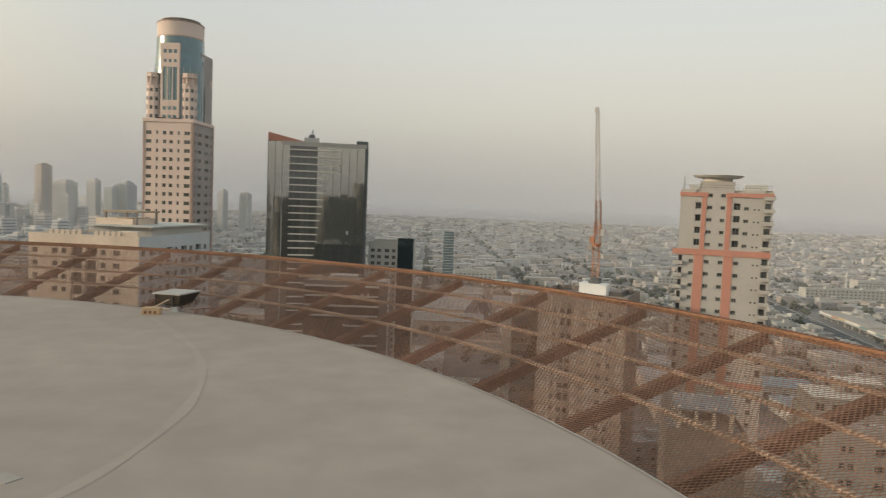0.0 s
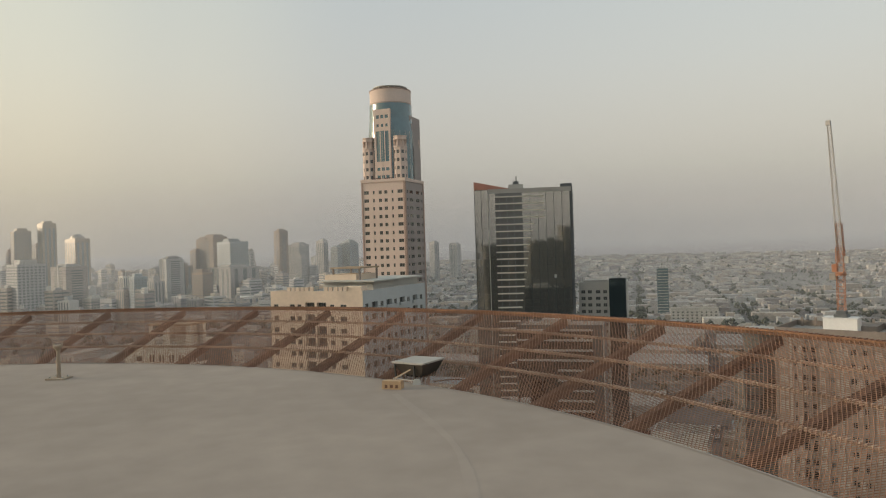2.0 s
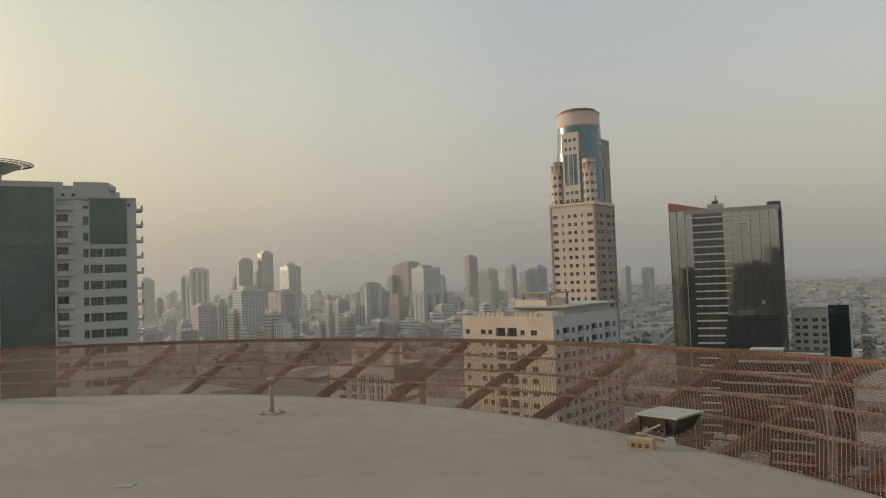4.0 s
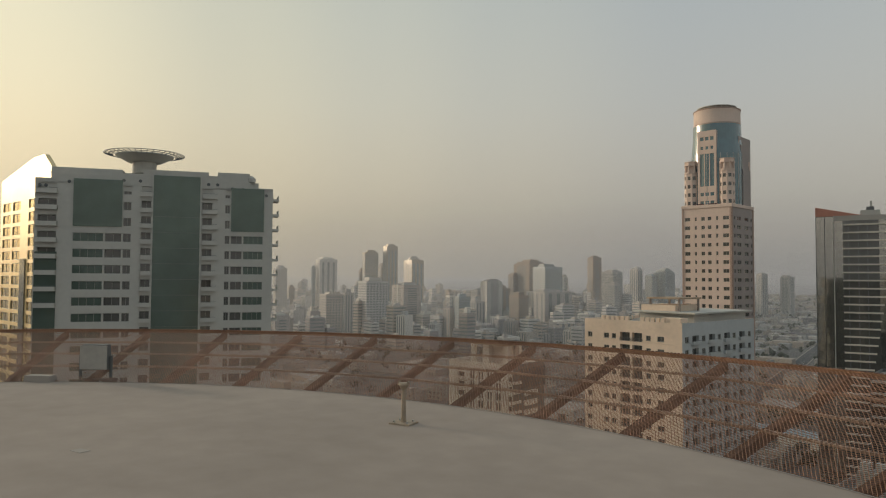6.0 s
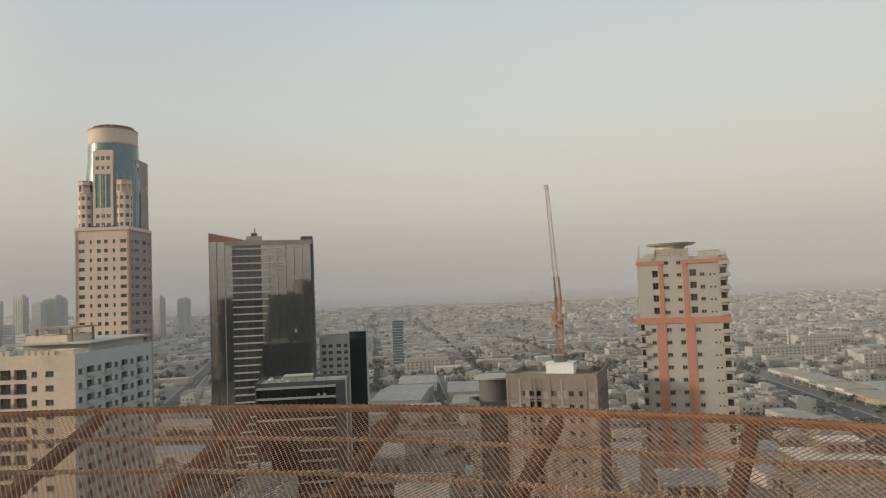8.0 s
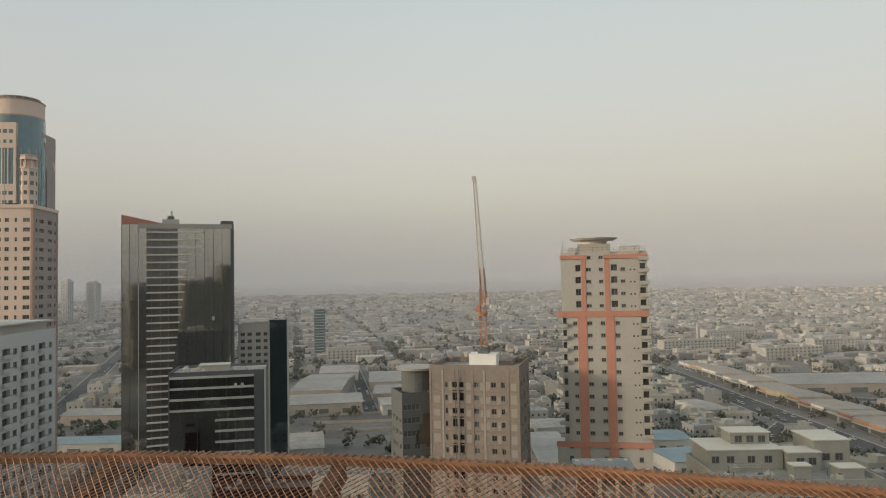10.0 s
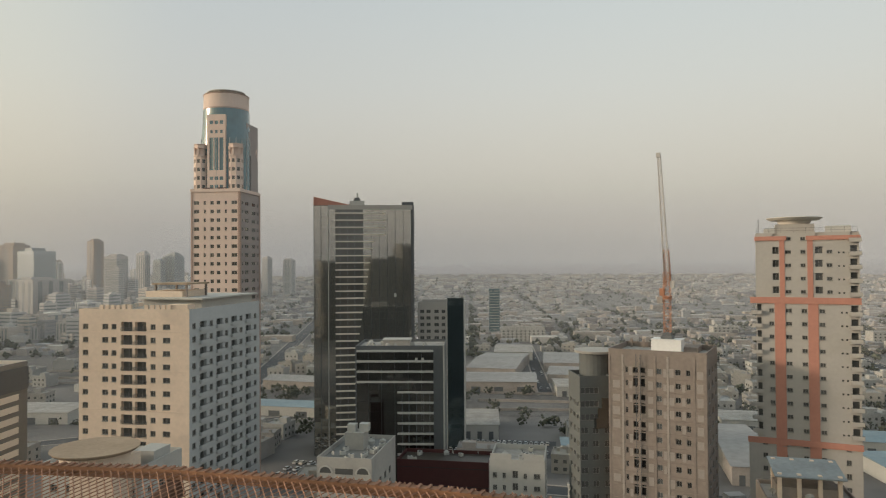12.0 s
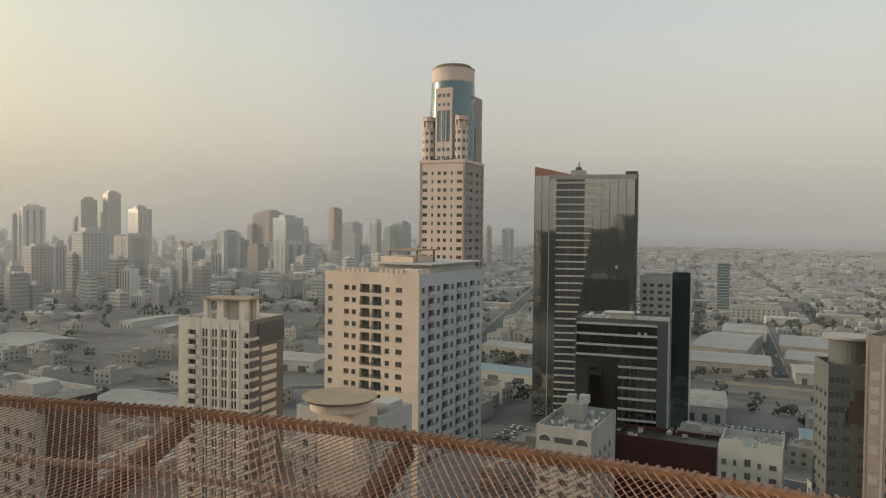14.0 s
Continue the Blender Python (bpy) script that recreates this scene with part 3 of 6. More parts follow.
# ---------- pink tower with a round glass crown ----------
T_ = House("office_tower", -143.0, 277.0, 4, 20.7, 22.2, 122.4, M_PINK, "tall pink stone tower with round blue glass crown", "tower", parapet=0.8)
ROWS = steps(3.0, 119.0, 3.54)
COLS = [(0.06, 0.17), (0.265, 0.305), (0.40, 0.47), (0.53, 0.60), (0.695, 0.735), (0.83, 0.945)]
T_.windows("front", COLS, ROWS[12:], 1.5, sill=False)
T_.windows("right", [(0.10, 0.16), (0.24, 0.42), (0.58, 0.76), (0.86, 0.92)], ROWS[12:], 1.5, sill=False)
# The right face gets a darker rose-grey that holds its shade.
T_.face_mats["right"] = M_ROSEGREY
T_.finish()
for a in (0.02, 0.98):
    T_.strip("corner_pier", "front", a - 0.018, a + 0.018, 0, 122.6, 0.18, M_PINKDARK)
T_.strip("corner_pier", "right", 0.0, 0.05, 0, 122.6, 0.18, M_PINKDARK)
T_.strip("corner_pier", "right", 0.95, 1.0, 0, 122.6, 0.18, M_PINKDARK)
T_.strip("cornice", "front", -0.01, 1.01, 121.4, 122.7, 0.35, M_PINK)
T_.strip("cornice", "right", 0.0, 1.0, 121.4, 122.7, 0.35, M_PINK)
s = Shape()
s.tube(0, 0, 0, 10.1, 10.1, 22.0, 48).tube(0, 0, 22, 10.1, 9.6, 6.0, 48).tube(0, 0, 28, 9.6, 9.4, 6.2, 48)
part("glass_drum", s, M_BLUEGLASS, T_.t, "blue reflective glass drum", at=pose(0, 0, 122.0), smooth=False)
for i in range(24):
    a = 360 / 24 * i
    s = Shape()
    s.box(10.12, 0, 0, 0.12, 0.14, 22)
    part("mullion", s, M_GREY, T_.t, at=pose(0, 0, 122.0, 0, 0, a))
s = Shape()
s.tube(0, 0, 0, 9.35, 9.35, 0.7, 48, 1).tube(0, 0, 0.7, 9.2, 9.2, 5.6, 48, 0).tube(0, 0, 6.3, 9.4, 9.4, 0.35, 48, 1)
part("crown", s, [M_PINK, M_PINKDARK], T_.t, "smooth pink crown ring", at=pose(0, 0, 156.0))
for i in range(20):
    a = 2 * math.pi * i / 20
    s = Shape()
    s.box(0, 0, 0, 0.35, 0.35, 1.5)
    part("crown_post", s, M_GREY, T_.t, at=pose(7.4 * math.cos(a), 7.4 * math.sin(a), 162.3))
s = Shape()
for i in range(32):
    a, b = 2 * math.pi * i / 32, 2 * math.pi * (i + 1) / 32
    s.bar((7.5 * math.cos(a), 7.5 * math.sin(a), 0), (7.5 * math.cos(b), 7.5 * math.sin(b), 0), 0.6, 0.3)
s.tube(0, 0, -1.6, 3.2, 4.6, 0.8, 32).tube(0, 0, -0.8, 6.4, 7.4, 0.7, 40)
part("crown_ring", s, M_GREY, T_.t, "pale round landing disc with open rim", at=pose(0, 0, 163.9))
# the pink centre panels and the corner turrets
for face, depth_ in (("front", 22.2), ("back", 22.2)):
    turn = 0 if face == "front" else 180
    off = depth_ / 2 - 1.0
    base = pose(0, 0, 122.2, 0, 0, turn)
    s = Shape()
    holes = [(1.1 + 2.1 * i, 2.6 + 2.1 * i, 4.2 + 0, 5.6) for i in range(3)] + [(1.1 + 2.1 * i, 2.6 + 2.1 * i, 0.8, 2.2) for i in range(3)]
    holes += [(1.0 + 2.1 * i, 2.7 + 2.1 * i, 8.2, 21.5) for i in range(3)] + [(1.3 + 2.1 * i, 2.4 + 2.1 * i, 23.3, 24.6) for i in range(3)]
    holes += [(1.1 + 2.1 * i, 2.6 + 2.1 * i, 27.0, 28.5) for i in range(3)]
    s.wall((-3.9, 0), (1, 0), 7.8, 0, 31.0, holes, 0.25, 0, 1)
    s.box(0, 1.2, 0, 7.79, 1.6, 30.9, 0)
    part("centre_panel", s, [M_PINK, M_BLUEGLASS], T_.t, "pink panel with tall glass slots", at=base @ pose(0, -off, 0))
def eight(r, turn=22.5):
    return [(r * math.cos(radians(turn + 45 * i)), r * math.sin(radians(turn + 45 * i))) for i in range(8)]


def turret_shape():
    """An eight-sided corner turret: windows below, a cornice, an open stage with posts and a cap."""
    s = Shape()
    ring = eight(2.95)
    for i in range(8):
        (x0, y0), (x1, y1) = ring[i], ring[(i + 1) % 8]
        ln = math.hypot(x1 - x0, y1 - y0)
        s.wall((x0, y0), ((x1 - x0) / ln, (y1 - y0) / ln), ln, 0, 14.4, [(0.5, ln - 0.5, z, z + 1.5) for z in (1.2, 4.7, 8.2, 11.7)], 0.25, 0, 1)
        s.box((x0 + x1) / 2 * 0.97, (y0 + y1) / 2 * 0.97, 15.0, 0.55, 0.55, 2.6, 0, math.atan2(y1 - y0, x1 - x0))
    for r, z, h in ((3.2, 14.4, 0.6), (2.3, 15.0, 2.6), (3.2, 17.6, 0.6), (2.9, 18.2, 0.9), (3.15, 19.1, 0.3)):
        s.tube(0, 0, z, r, r, h, 8, 0)
    return s


turret_me = turret_shape().mesh("turret", [M_PINK, M_WIN])
for ax, ay in ((-1, -1), (1, -1), (1, 1), (-1, 1)):
    part("turret", turret_me, None, T_.t, "eight-sided pink corner turret", at=pose(ax * 7.4, ay * 7.9, 121.8))
# grey stepped shoulders on the flanks of the drum
for sx in (-1, 1):
    for out, half, top_z in ((9.6, 6.2, 151.0), (10.05, 5.0, 147.5), (10.5, 3.8, 137.5)):
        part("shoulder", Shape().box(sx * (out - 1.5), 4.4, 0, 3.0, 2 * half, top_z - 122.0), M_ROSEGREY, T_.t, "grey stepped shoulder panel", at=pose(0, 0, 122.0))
for i in range(6):
    s = Shape()
    s.box(0, 0, 0, 1.1, 0.5, 0.9)
    part("roof_sign_block", s, M_MAROON, T_.t, at=pose(-4.5 + 1.4 * i + (1.6 if i > 2 else 0), -10.6, 122.3))

T_.t.location.z += 1.2
part("plinth", Shape().box(0, 0, -1.2, 22.0, 23.5, 1.6), M_PINKDARK, T_.t)

# ---------- dark glass tower with balcony strip ----------
D_ = House("glass_tower", -104.0, 347.3, 17, 49.0, 25.0, 121.6, M_GREYD, "dark mirror glass tower with strip of pale balconies", "tower", parapet=1.0)
D_.finish()
FL = 3.47
panel_rng = random.Random(3)
COL = [(0.005, 0.07), (0.075, 0.14), (0.15, 0.215)] + [(0.49 + 0.0805 * i, 0.567 + 0.0805 * i) for i in range(6)]
for j in range(35):
    z = j * FL
    for i, (a, b) in enumerate(COL):
        wd = 49.0 * (b - a)
        key = ("gp", round(wd, 2))
        if key not in _cache:
            s = Shape()
            s.box(0, 0, 0, wd, 0.12, FL - 0.05)
            _cache[key] = s.mesh("glass_panel", [M_DARKGLASS])
        part("glass_panel", _cache[key], None, D_.t, at=D_.spot("front", 49.0 * (a + b) / 2, z, -0.1) @ pose(0, 0, 0, panel_rng.uniform(-0.12, 0.12), 0, panel_rng.uniform(-0.15, 0.15)))
s = Shape()
s.box(0, 0, 0, 49.0 * 0.275, 0.1, 121)
part("dark_backing", s, M_WIN, D_.t, at=D_.spot("front", 49.0 * 0.353, 0, -0.06))
for j in range(34):
    k = 33 - j
    reach = 0.71 if k < 4 else 0.60 - 0.015 * (k - 4) if k < 8 else max(0.44, 0.545 - 0.0105 * (k - 8))
    D_.strip("balcony_slab", "front", 0.215, reach, j * FL + 2.95, j * FL + 3.6, 1.1, M_CREAM)
    for q in (0.255, 0.33, 0.40):
        D_.strip("balcony_post", "front", q, q + 0.008, j * FL + 0.1, j * FL + 3.0, 0.2, M_GREYD)
D_.strip("edge_fin", "front", 0.142, 0.149, 0, 121.9, 0.3, M_GREY)
D_.strip("edge_fin", "front", 0.985, 1.0, 0, 122.0, 0.35, M_GREYD)
D_.strip("top_band", "front", 0.15, 0.985, 119.6, 121.8, 0.2, M_SAND)
for j in range(34):
    s = Shape()
    s.box(0, 0, 0, 0.8, 1.4, 0.5)
    part("side_slab", s, M_SAND, D_.t, at=pose(24.8, -11.6, j * FL + 3.0))
s = Shape()
s.v = [(-24.5, -12.6, 0), (-6.5, -12.6, 0), (-6.5, 6, 0), (-24.5, 6, 0), (-24.5, -12.6, 4.2), (-6.5, -12.6, 0.2), (-6.5, 6, 0.2), (-24.5, 6, 4.2)]
s.f = [(0, 3, 2, 1), (4, 5, 6, 7), (0, 1, 5, 4), (1, 2, 6, 5), (2, 3, 7, 6), (3, 0, 4, 7)]
s.m = [0] * 6
part("sloping_roof", s, M_SALMON, D_.t, "reddish sloping roof wedge", at=pose(0, 0, 121.6))
D_.roof_box("lift_house", -3.5, -6, 7.5, 6, 3.6, M_GREY)
D_.roof_box("roof_plant", -3.5, -6, 3.0, 3, 1.6, M_GREYD, lift=124.2)
D_.roof_box("mast_base", -3.2, -6, 0.8, 0.8, 2.6, M_GREY, lift=125.8)
D_.roof_box("lift_house", 21.5, -9.5, 5.6, 6, 2.4, M_GREYD, lift=121.0)
# One window is covered by a white plate.
D_.strip("lit_window", "front", 0.795, 0.82, 76.5, 78.3, 0.22, M_WHITE, "pale plate over one window")

# ---------- annex beside it ----------
A_ = House("apartment_block", -66.0, 359.0, 6, 23.0, 20.0, 73.5, M_SAND, "grey apartment block with dark glass end", "building")
A_.windows("front", [(0.05, 0.14), (0.19, 0.28), (0.36, 0.46), (0.52, 0.60)], steps(2, 68.5, 3.3), 1.7, panes=2, sill=False)
A_.finish()
A_.strip("glass_end", "front", 0.645, 1.0, 0, 75.5, 0.4, M_BLUEDARK, "dark blue glass end bay")
A_.strip("edge_fin", "front", 0.63, 0.645, 0, 75.0, 0.5, M_GREY)
A_.roof_box("lift_house", 6, -4, 6, 6, 2.6, M_GREYD)

# ---------- striped dark block in front ----------
E_ = House("office_block", -58.0, 238.8, 8, 29.5, 20.0, 66.0, M_GREYD, "dark glass office block with pale floor bands", "building", parapet=0.9)
E_.finish()
for j in range(19):
    for a, b in ((0.0, 0.14), (0.145, 0.29), (0.295, 0.44), (0.445, 0.59), (0.595, 0.74), (0.745, 0.875)):
        wd = 29.5 * (b - a)
        key = ("gp2", round(wd, 2))
        if key not in _cache:
            s = Shape()
            s.box(0, 0, 0, wd, 0.12, 3.36)
            _cache[key] = s.mesh("glass_panel", [M_DEEPGLASS])
        part("glass_panel", _cache[key], None, E_.t, at=E_.spot("front", 29.5 * (a + b) / 2, j * 3.4, -0.1) @ pose(0, 0, 0, panel_rng.uniform(-0.15, 0.15), 0, panel_rng.uniform(-0.15, 0.15)))
for j in range(19):
    a, b = (0.0, 0.875) if j >= 15 else (0.47, 0.875)
    E_.strip("floor_band", "front", a, b, j * 3.4 + 2.7, j * 3.4 + 3.4, 0.45, M_GREY)
    if j < 15:
        for q in (0.52, 0.60, 0.68, 0.76, 0.83):
            E_.strip("mullion", "front", q, q + 0.006, j * 3.4, j * 3.4 + 2.7, 0.25, M_GREYD)
E_.strip("edge_fin", "front", 0.985, 1.0, 0, 66.4, 0.6, M_GREY)
E_.strip("edge_fin", "front", 0.0, 0.012, 0, 66.2, 0.5, M_GREYD)
E_.strip("open_window", "front", 0.67, 0.70, 61.0, 62.0, 0.3, M_WHITE, "open pale window")
E_.strip("open_window", "front", 0.74, 0.77, 61.0, 62.0, 0.3, M_WHITE, "open pale window")
E_.roof_box("lift_house", -1.5, -3, 9, 6, 2.2, M_SAND)
E_.roof_box("roof_slab", -1.5, -3, 9.6, 6.6, 0.3, M_WHITE, lift=67.3)
clutter(E_, 3, 2, 7)

# ---------- cream apartment block ----------
B_ = House("apartment_block", -111.6, 186.3, 0, 31.3, 41.0, 82.0, M_BEIGE, "cream apartment block with balcony bays", "building", parapet=1.0)
RB = steps(2.0, 77.0, 3.4)
B_.windows("front", [(0.035, 0.085), (0.215, 0.27), (0.655, 0.70), (0.765, 0.83)], RB, 1.35, split=True)
B_.windows("front", [(0.30, 0.345)], RB, 1.35, panes=1)
B_.windows("front", [(0.39, 0.49), (0.515, 0.615)], [z - 0.6 for z in RB[1:]], 2.5, depth=1.1, sill=False, name="balcony_door")
for a, b in ((0.385, 0.50), (0.51, 0.62)):
    wd = 31.3
    s = Shape()
    s.box(0, -0.05, 0, wd * (b - a), 0.08, 0.06, 0).box(0, -0.05, 0.5, wd * (b - a), 0.05, 0.05, 0).box(0, -0.05, 0.98, wd * (b - a), 0.08, 0.06, 0)
    for i in range(13):
        s.box(wd * (b - a) * (i / 12 - 0.5), -0.05, 0, 0.05, 0.05, 1.0, 0)
    me = s.mesh("balcony_railing", [M_GREYD])
    for z in RB[1:]:
        part("balcony_railing", me, None, B_.t, at=B_.spot("front", wd * (a + b) / 2, z - 0.55))
# A cooler white puts bluish skylit shade into this side's colour.
B_.face_mats["right"] = M_SHADEWHITE
B_.windows("right", [(0.035, 0.08), (0.25, 0.295), (0.46, 0.505), (0.675, 0.72), (0.905, 0.95)], RB[8:], 1.5, panes=2, sill=True, split=True)
B_.windows("right", [(0.125, 0.21), (0.34, 0.425), (0.55, 0.635), (0.77, 0.855)], [z - 0.5 for z in RB[8:]], 2.2, depth=0.9, sill=False, name="balcony_door")
B_.finish()
for a in (0.115, 0.33, 0.54, 0.76):
    B_.balconies("right", a, a + 0.105, [z - 0.6 for z in RB[8:]], 0.7, M_SHADEWHITE)
for j in (6, 10, 13, 16, 19, 22):
    B_.strip("string_course", "front", 0.0, 1.0, RB[j] - 0.75, RB[j] - 0.5, 0.10, M_BEIGE)
for i in range(13):
    if i not in (6, 7):
        B_.roof_box("parapet_merlon", -9.2 + 1.6 * i, -20.2, 1.0, 0.6, 1.1, M_BEIGE, lift=82.0)
B_.roof_box("parapet_upstand", 12.2, -18.2, 5.4, 3.6, 1.2, M_BEIGE, lift=82.0)
B_.roof_box("plant_room", 5.5, 3.5, 17, 30, 3.2, M_WHITE)
B_.roof_box("plant_roof", 5.8, 3.0, 19.4, 33, 0.4, M_GREY, lift=84.1)
B_.roof_box("stair_house", 1.5, -3, 11, 12, 5.2, M_BEIGE)
B_.roof_box("roof_canopy", 3.4, -3.5, 10.5, 12, 0.45, M_TAN, lift=87.9)
for dx, dy in ((-1.2, -8.6), (8, -8.6), (8, 1.8), (-1.2, 1.8)):
    B_.roof_box("canopy_post", dx, dy, 0.5, 0.5, 6.9, M_CONC)
clutter(B_, 5, 4, 8)

# ---------- low block with a round landing disc ----------
C_ = House("rooftop_disc_block", -94.5, 134.0, 0, 21.8, 14.6, 54.0, M_WHITE, "white block with round roof disc and recessed windows", "building", parapet=1.0)
C_.windows("front", [(0.08, 0.15), (0.24, 0.31), (0.42, 0.58), (0.70, 0.77), (0.86, 0.93)], steps(2, 50, 3.3), 1.4)
C_.windows("right", [(0.15, 0.28), (0.42, 0.55), (0.70, 0.83)], steps(2, 50, 3.3), 1.4)
C_.finish()
s = Shape()
s.tube(0, 0, 0, 6.2, 6.2, 1.9, 40, 0).tube(0, 0, 1.9, 7.4, 7.9, 0.5, 48, 1).tube(0, 0, 2.4, 7.9, 7.9, 0.15, 48, 1)
part("landing_disc", s, [M_BEIGE, M_TAN], C_.t, "round concrete landing disc on drum", at=pose(4.4 - 0.0, -12.0 + 0.0, 56.3))
s = Shape()
s.box(0, 0, 0, 9, 9, 56.3)
part("stair_core", s, M_BEIGE, C_.t, at=pose(4.4, -9.0, 0))
C_.roof_box("stair_house", 8.0, 1.0, 4.5, 6, 2.6, M_WHITE)
clutter(C_, 2, 4, 5)

# ---------- white slotted block ----------
W_ = House("white_block", -170.0, 172.7, 8, 26.7, 19.0, 65.5, M_CREAM, "white block with tall window slots and dark side", "building", parapet=1.0)
RW = steps(3.0, 60.0, 3.15)
# The right side is mid grey, darker than the cream front.
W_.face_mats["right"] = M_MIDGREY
W_.windows("front", [(c + o, c + o + 0.03) for c in (0.345, 0.48, 0.615, 0.75) for o in (0.0, 0.042)], RW, 2.5, panes=1, sill=False, depth=0.4)
W_.windows("front", [(0.14, 0.25)], RW, 1.9, depth=0.9, sill=False, name="balcony_door")
W_.windows("front", [(0.93, 0.99)], RW, 1.9, depth=0.9, sill=False, panes=1, name="balcony_door")
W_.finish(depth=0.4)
for a in (0.30, 0.447, 0.582, 0.717, 0.855):
    W_.strip("pier", "front", a - 0.012, a + 0.012, 0, 64.6, 0.12, M_CREAM)
W_.balconies("front", 0.125, 0.265, [z - 0.3 for z in RW], 0.9, M_CREAM)
W_.balconies("front", 0.92, 1.03, [z - 0.3 for z in RW], 0.9, M_CREAM)
W_.balconies("right", 0.02, 0.20, [z - 0.3 for z in RW], 1.0, M_CREAM)
W_.strip("screen", "right", 0.22, 0.99, 57.5, 64.0, 0.5, M_GREYD, "blank dark roof-level panel")
for j in range(17):
    W_.strip("floor_band", "right", 0.34, 0.76, 4.4 + j * 3.15, 6.1 + j * 3.15, 0.4, M_CREAM)
W_.roof_box("penthouse_slab", 2.0, -3, 16, 9, 0.6, M_TAN, lift=71.2)
W_.roof_box("penthouse_room", 3.5, -1, 8, 6, 6.6, M_CREAM)
for dx, dy, sx in ((-5.0, -6.2, 1.5), (0.5, -5.5, 2.4), (8.8, -6.2, 1.7), (8.8, 0.5, 1.5), (-5.0, 0.5, 1.5)):
    W_.roof_box("penthouse_pier", dx, dy, sx, sx, 6.7, M_CREAM)
clutter(W_, 2, 3, 5)

# ---------- low white block with arches ----------
L_ = House("arched_block", -159.6, 99.0, 0, 29.7, 12.0, 57.8, M_WHITE, "white block with round roof arches and dark glass side", "building")
L_.windows("front", [(0.5, 0.58), (0.64, 0.72), (0.8, 0.88)], steps(2, 50.5, 3.3), 1.5)
L_.finish()
L_.strip("glass_side", "right", 0.0, 1.0, 0, 56.5, 0.25, M_DARKPANEL, "dark brown panelled side")
for j in range(16):
    L_.strip("floor_joint", "right", 0.0, 1.0, 3.4 * j + 1.0, 3.4 * j + 1.25, 0.32, M_GREYD)


def arch_mesh(r, mat, inner):
    key = ("arch", r, mat.name)
    if key not in _cache:
        s = Shape()
        for i in range(10):
            a, b = math.pi * i / 10, math.pi * (i + 1) / 10
            for r0, r1, y, mi in ((0.0, r * 0.8, -0.05, 1), (r * 0.8, r, -0.16, 0)):
                s.face([(q * math.cos(t), y, q * math.sin(t)) for q, t in ((r0, a), (r1, a), (r1, b), (r0, b))][1 if r0 == 0 else 0:], mi)
            s.face([(r * math.cos(a), -0.16, r * math.sin(a)), (r * math.cos(a), 0, r * math.sin(a)), (r * math.cos(b), 0, r * math.sin(b)), (r * math.cos(b), -0.16, r * math.sin(b))], 0)
        _cache[key] = s.mesh("arch_window", [mat, inner])
    return _cache[key]


for a in (0.55, 0.68, 0.81, 0.94):
    part("arch_window", arch_mesh(1.5, M_SAND, M_WIN), None, L_.t, at=L_.spot("front", 29.7 * a, 54.2))
L_.roof_box("stair_house", 6, -2, 6, 6, 3.0, M_WHITE)
clutter(L_, 4, 5, 6)

# ---------- white block with arched top windows ----------
# Duller wall and roof colours stand in for neighbours' shade on this block.
R_ = House("arched_block", -56.3, 181.0, 0, 14.1, 24.0, 45.4, M_TERRACE, "white block with arched top windows and cluttered roof", "building", parapet=1.2, roof=M_MIDGREY)
R_.windows("front", [(0.06, 0.26), (0.40, 0.60), (0.74, 0.94)], steps(2, 38, 3.2), 1.5, split=True)
R_.windows("right", [(0.1, 0.18), (0.3, 0.38), (0.5, 0.58), (0.7, 0.78)], steps(2, 38, 3.2), 1.5)
R_.finish()
for a in (0.16, 0.84):
    part("arch_window", arch_mesh(1.9, M_WHITE, M_WIN), None, R_.t, at=R_.spot("front", 14.1 * a, 41.5))
R_.strip("loggia", "front", 0.34, 0.66, 41.3, 42.7, 0.08, M_WIN)
R_.roof_box("stair_house", -1.2, 2.5, 5, 5, 4.4, M_TERRACE)
R_.roof_box("tank_box", -2.2, 2.0, 2.2, 2.2, 2.0, M_GREY, lift=48.6)
R_.roof_box("tank_box", 0.9, 3.0, 2.4, 2.4, 2.0, M_GREY, lift=48.6)
clutter(R_, 2, 6, 12, 1.2)
BR = House("brown_block", -64.0, 192.0, 0, 5.0, 18.0, 42.0, M_MAROON, "narrow brown block behind the white block", "building")
BR.finish()

# ---------- small white block and maroon hall ----------
S_ = House("white_block", -15.0, 194.0, 0, 14.4, 16.0, 42.0, M_WHITE, "small white block with square windows", "building", parapet=1.4)
S_.windows("front", [(0.06, 0.14), (0.24, 0.30), (0.62, 0.68), (0.80, 0.92)], steps(2, 37.5, 3.2), 1.3, split=True)
S_.windows("front", [(0.42, 0.52)], steps(2, 37.5, 3.2), 1.9, panes=2, sill=False)
S_.windows("right", [(0.2, 0.3), (0.5, 0.6), (0.8, 0.9)], steps(2, 37.5, 3.2), 1.3)
S_.finish()
for a, b in ((0.02, 0.40), (0.62, 0.98)):
    S_.strip("parapet_screen", "front", a, b, 42.0, 43.5, 0.1, M_WHITE)
clutter(S_, 2, 2, 5, 1.4)
H_ = House("maroon_hall", -40.0, 221.0, 0, 28.5, 13.0, 32.8, M_MAROON, "maroon clad hall with plain walls", "building", roof=M_DARKPANEL)
H_.finish()
for j in range(6):
    H_.strip("cladding_joint", "front", 0.0, 1.0, 3 + j * 5.5, 3.15 + j * 5.5, 0.06, M_BLACK)
clutter(H_, 1, 2, 5, 1.4)

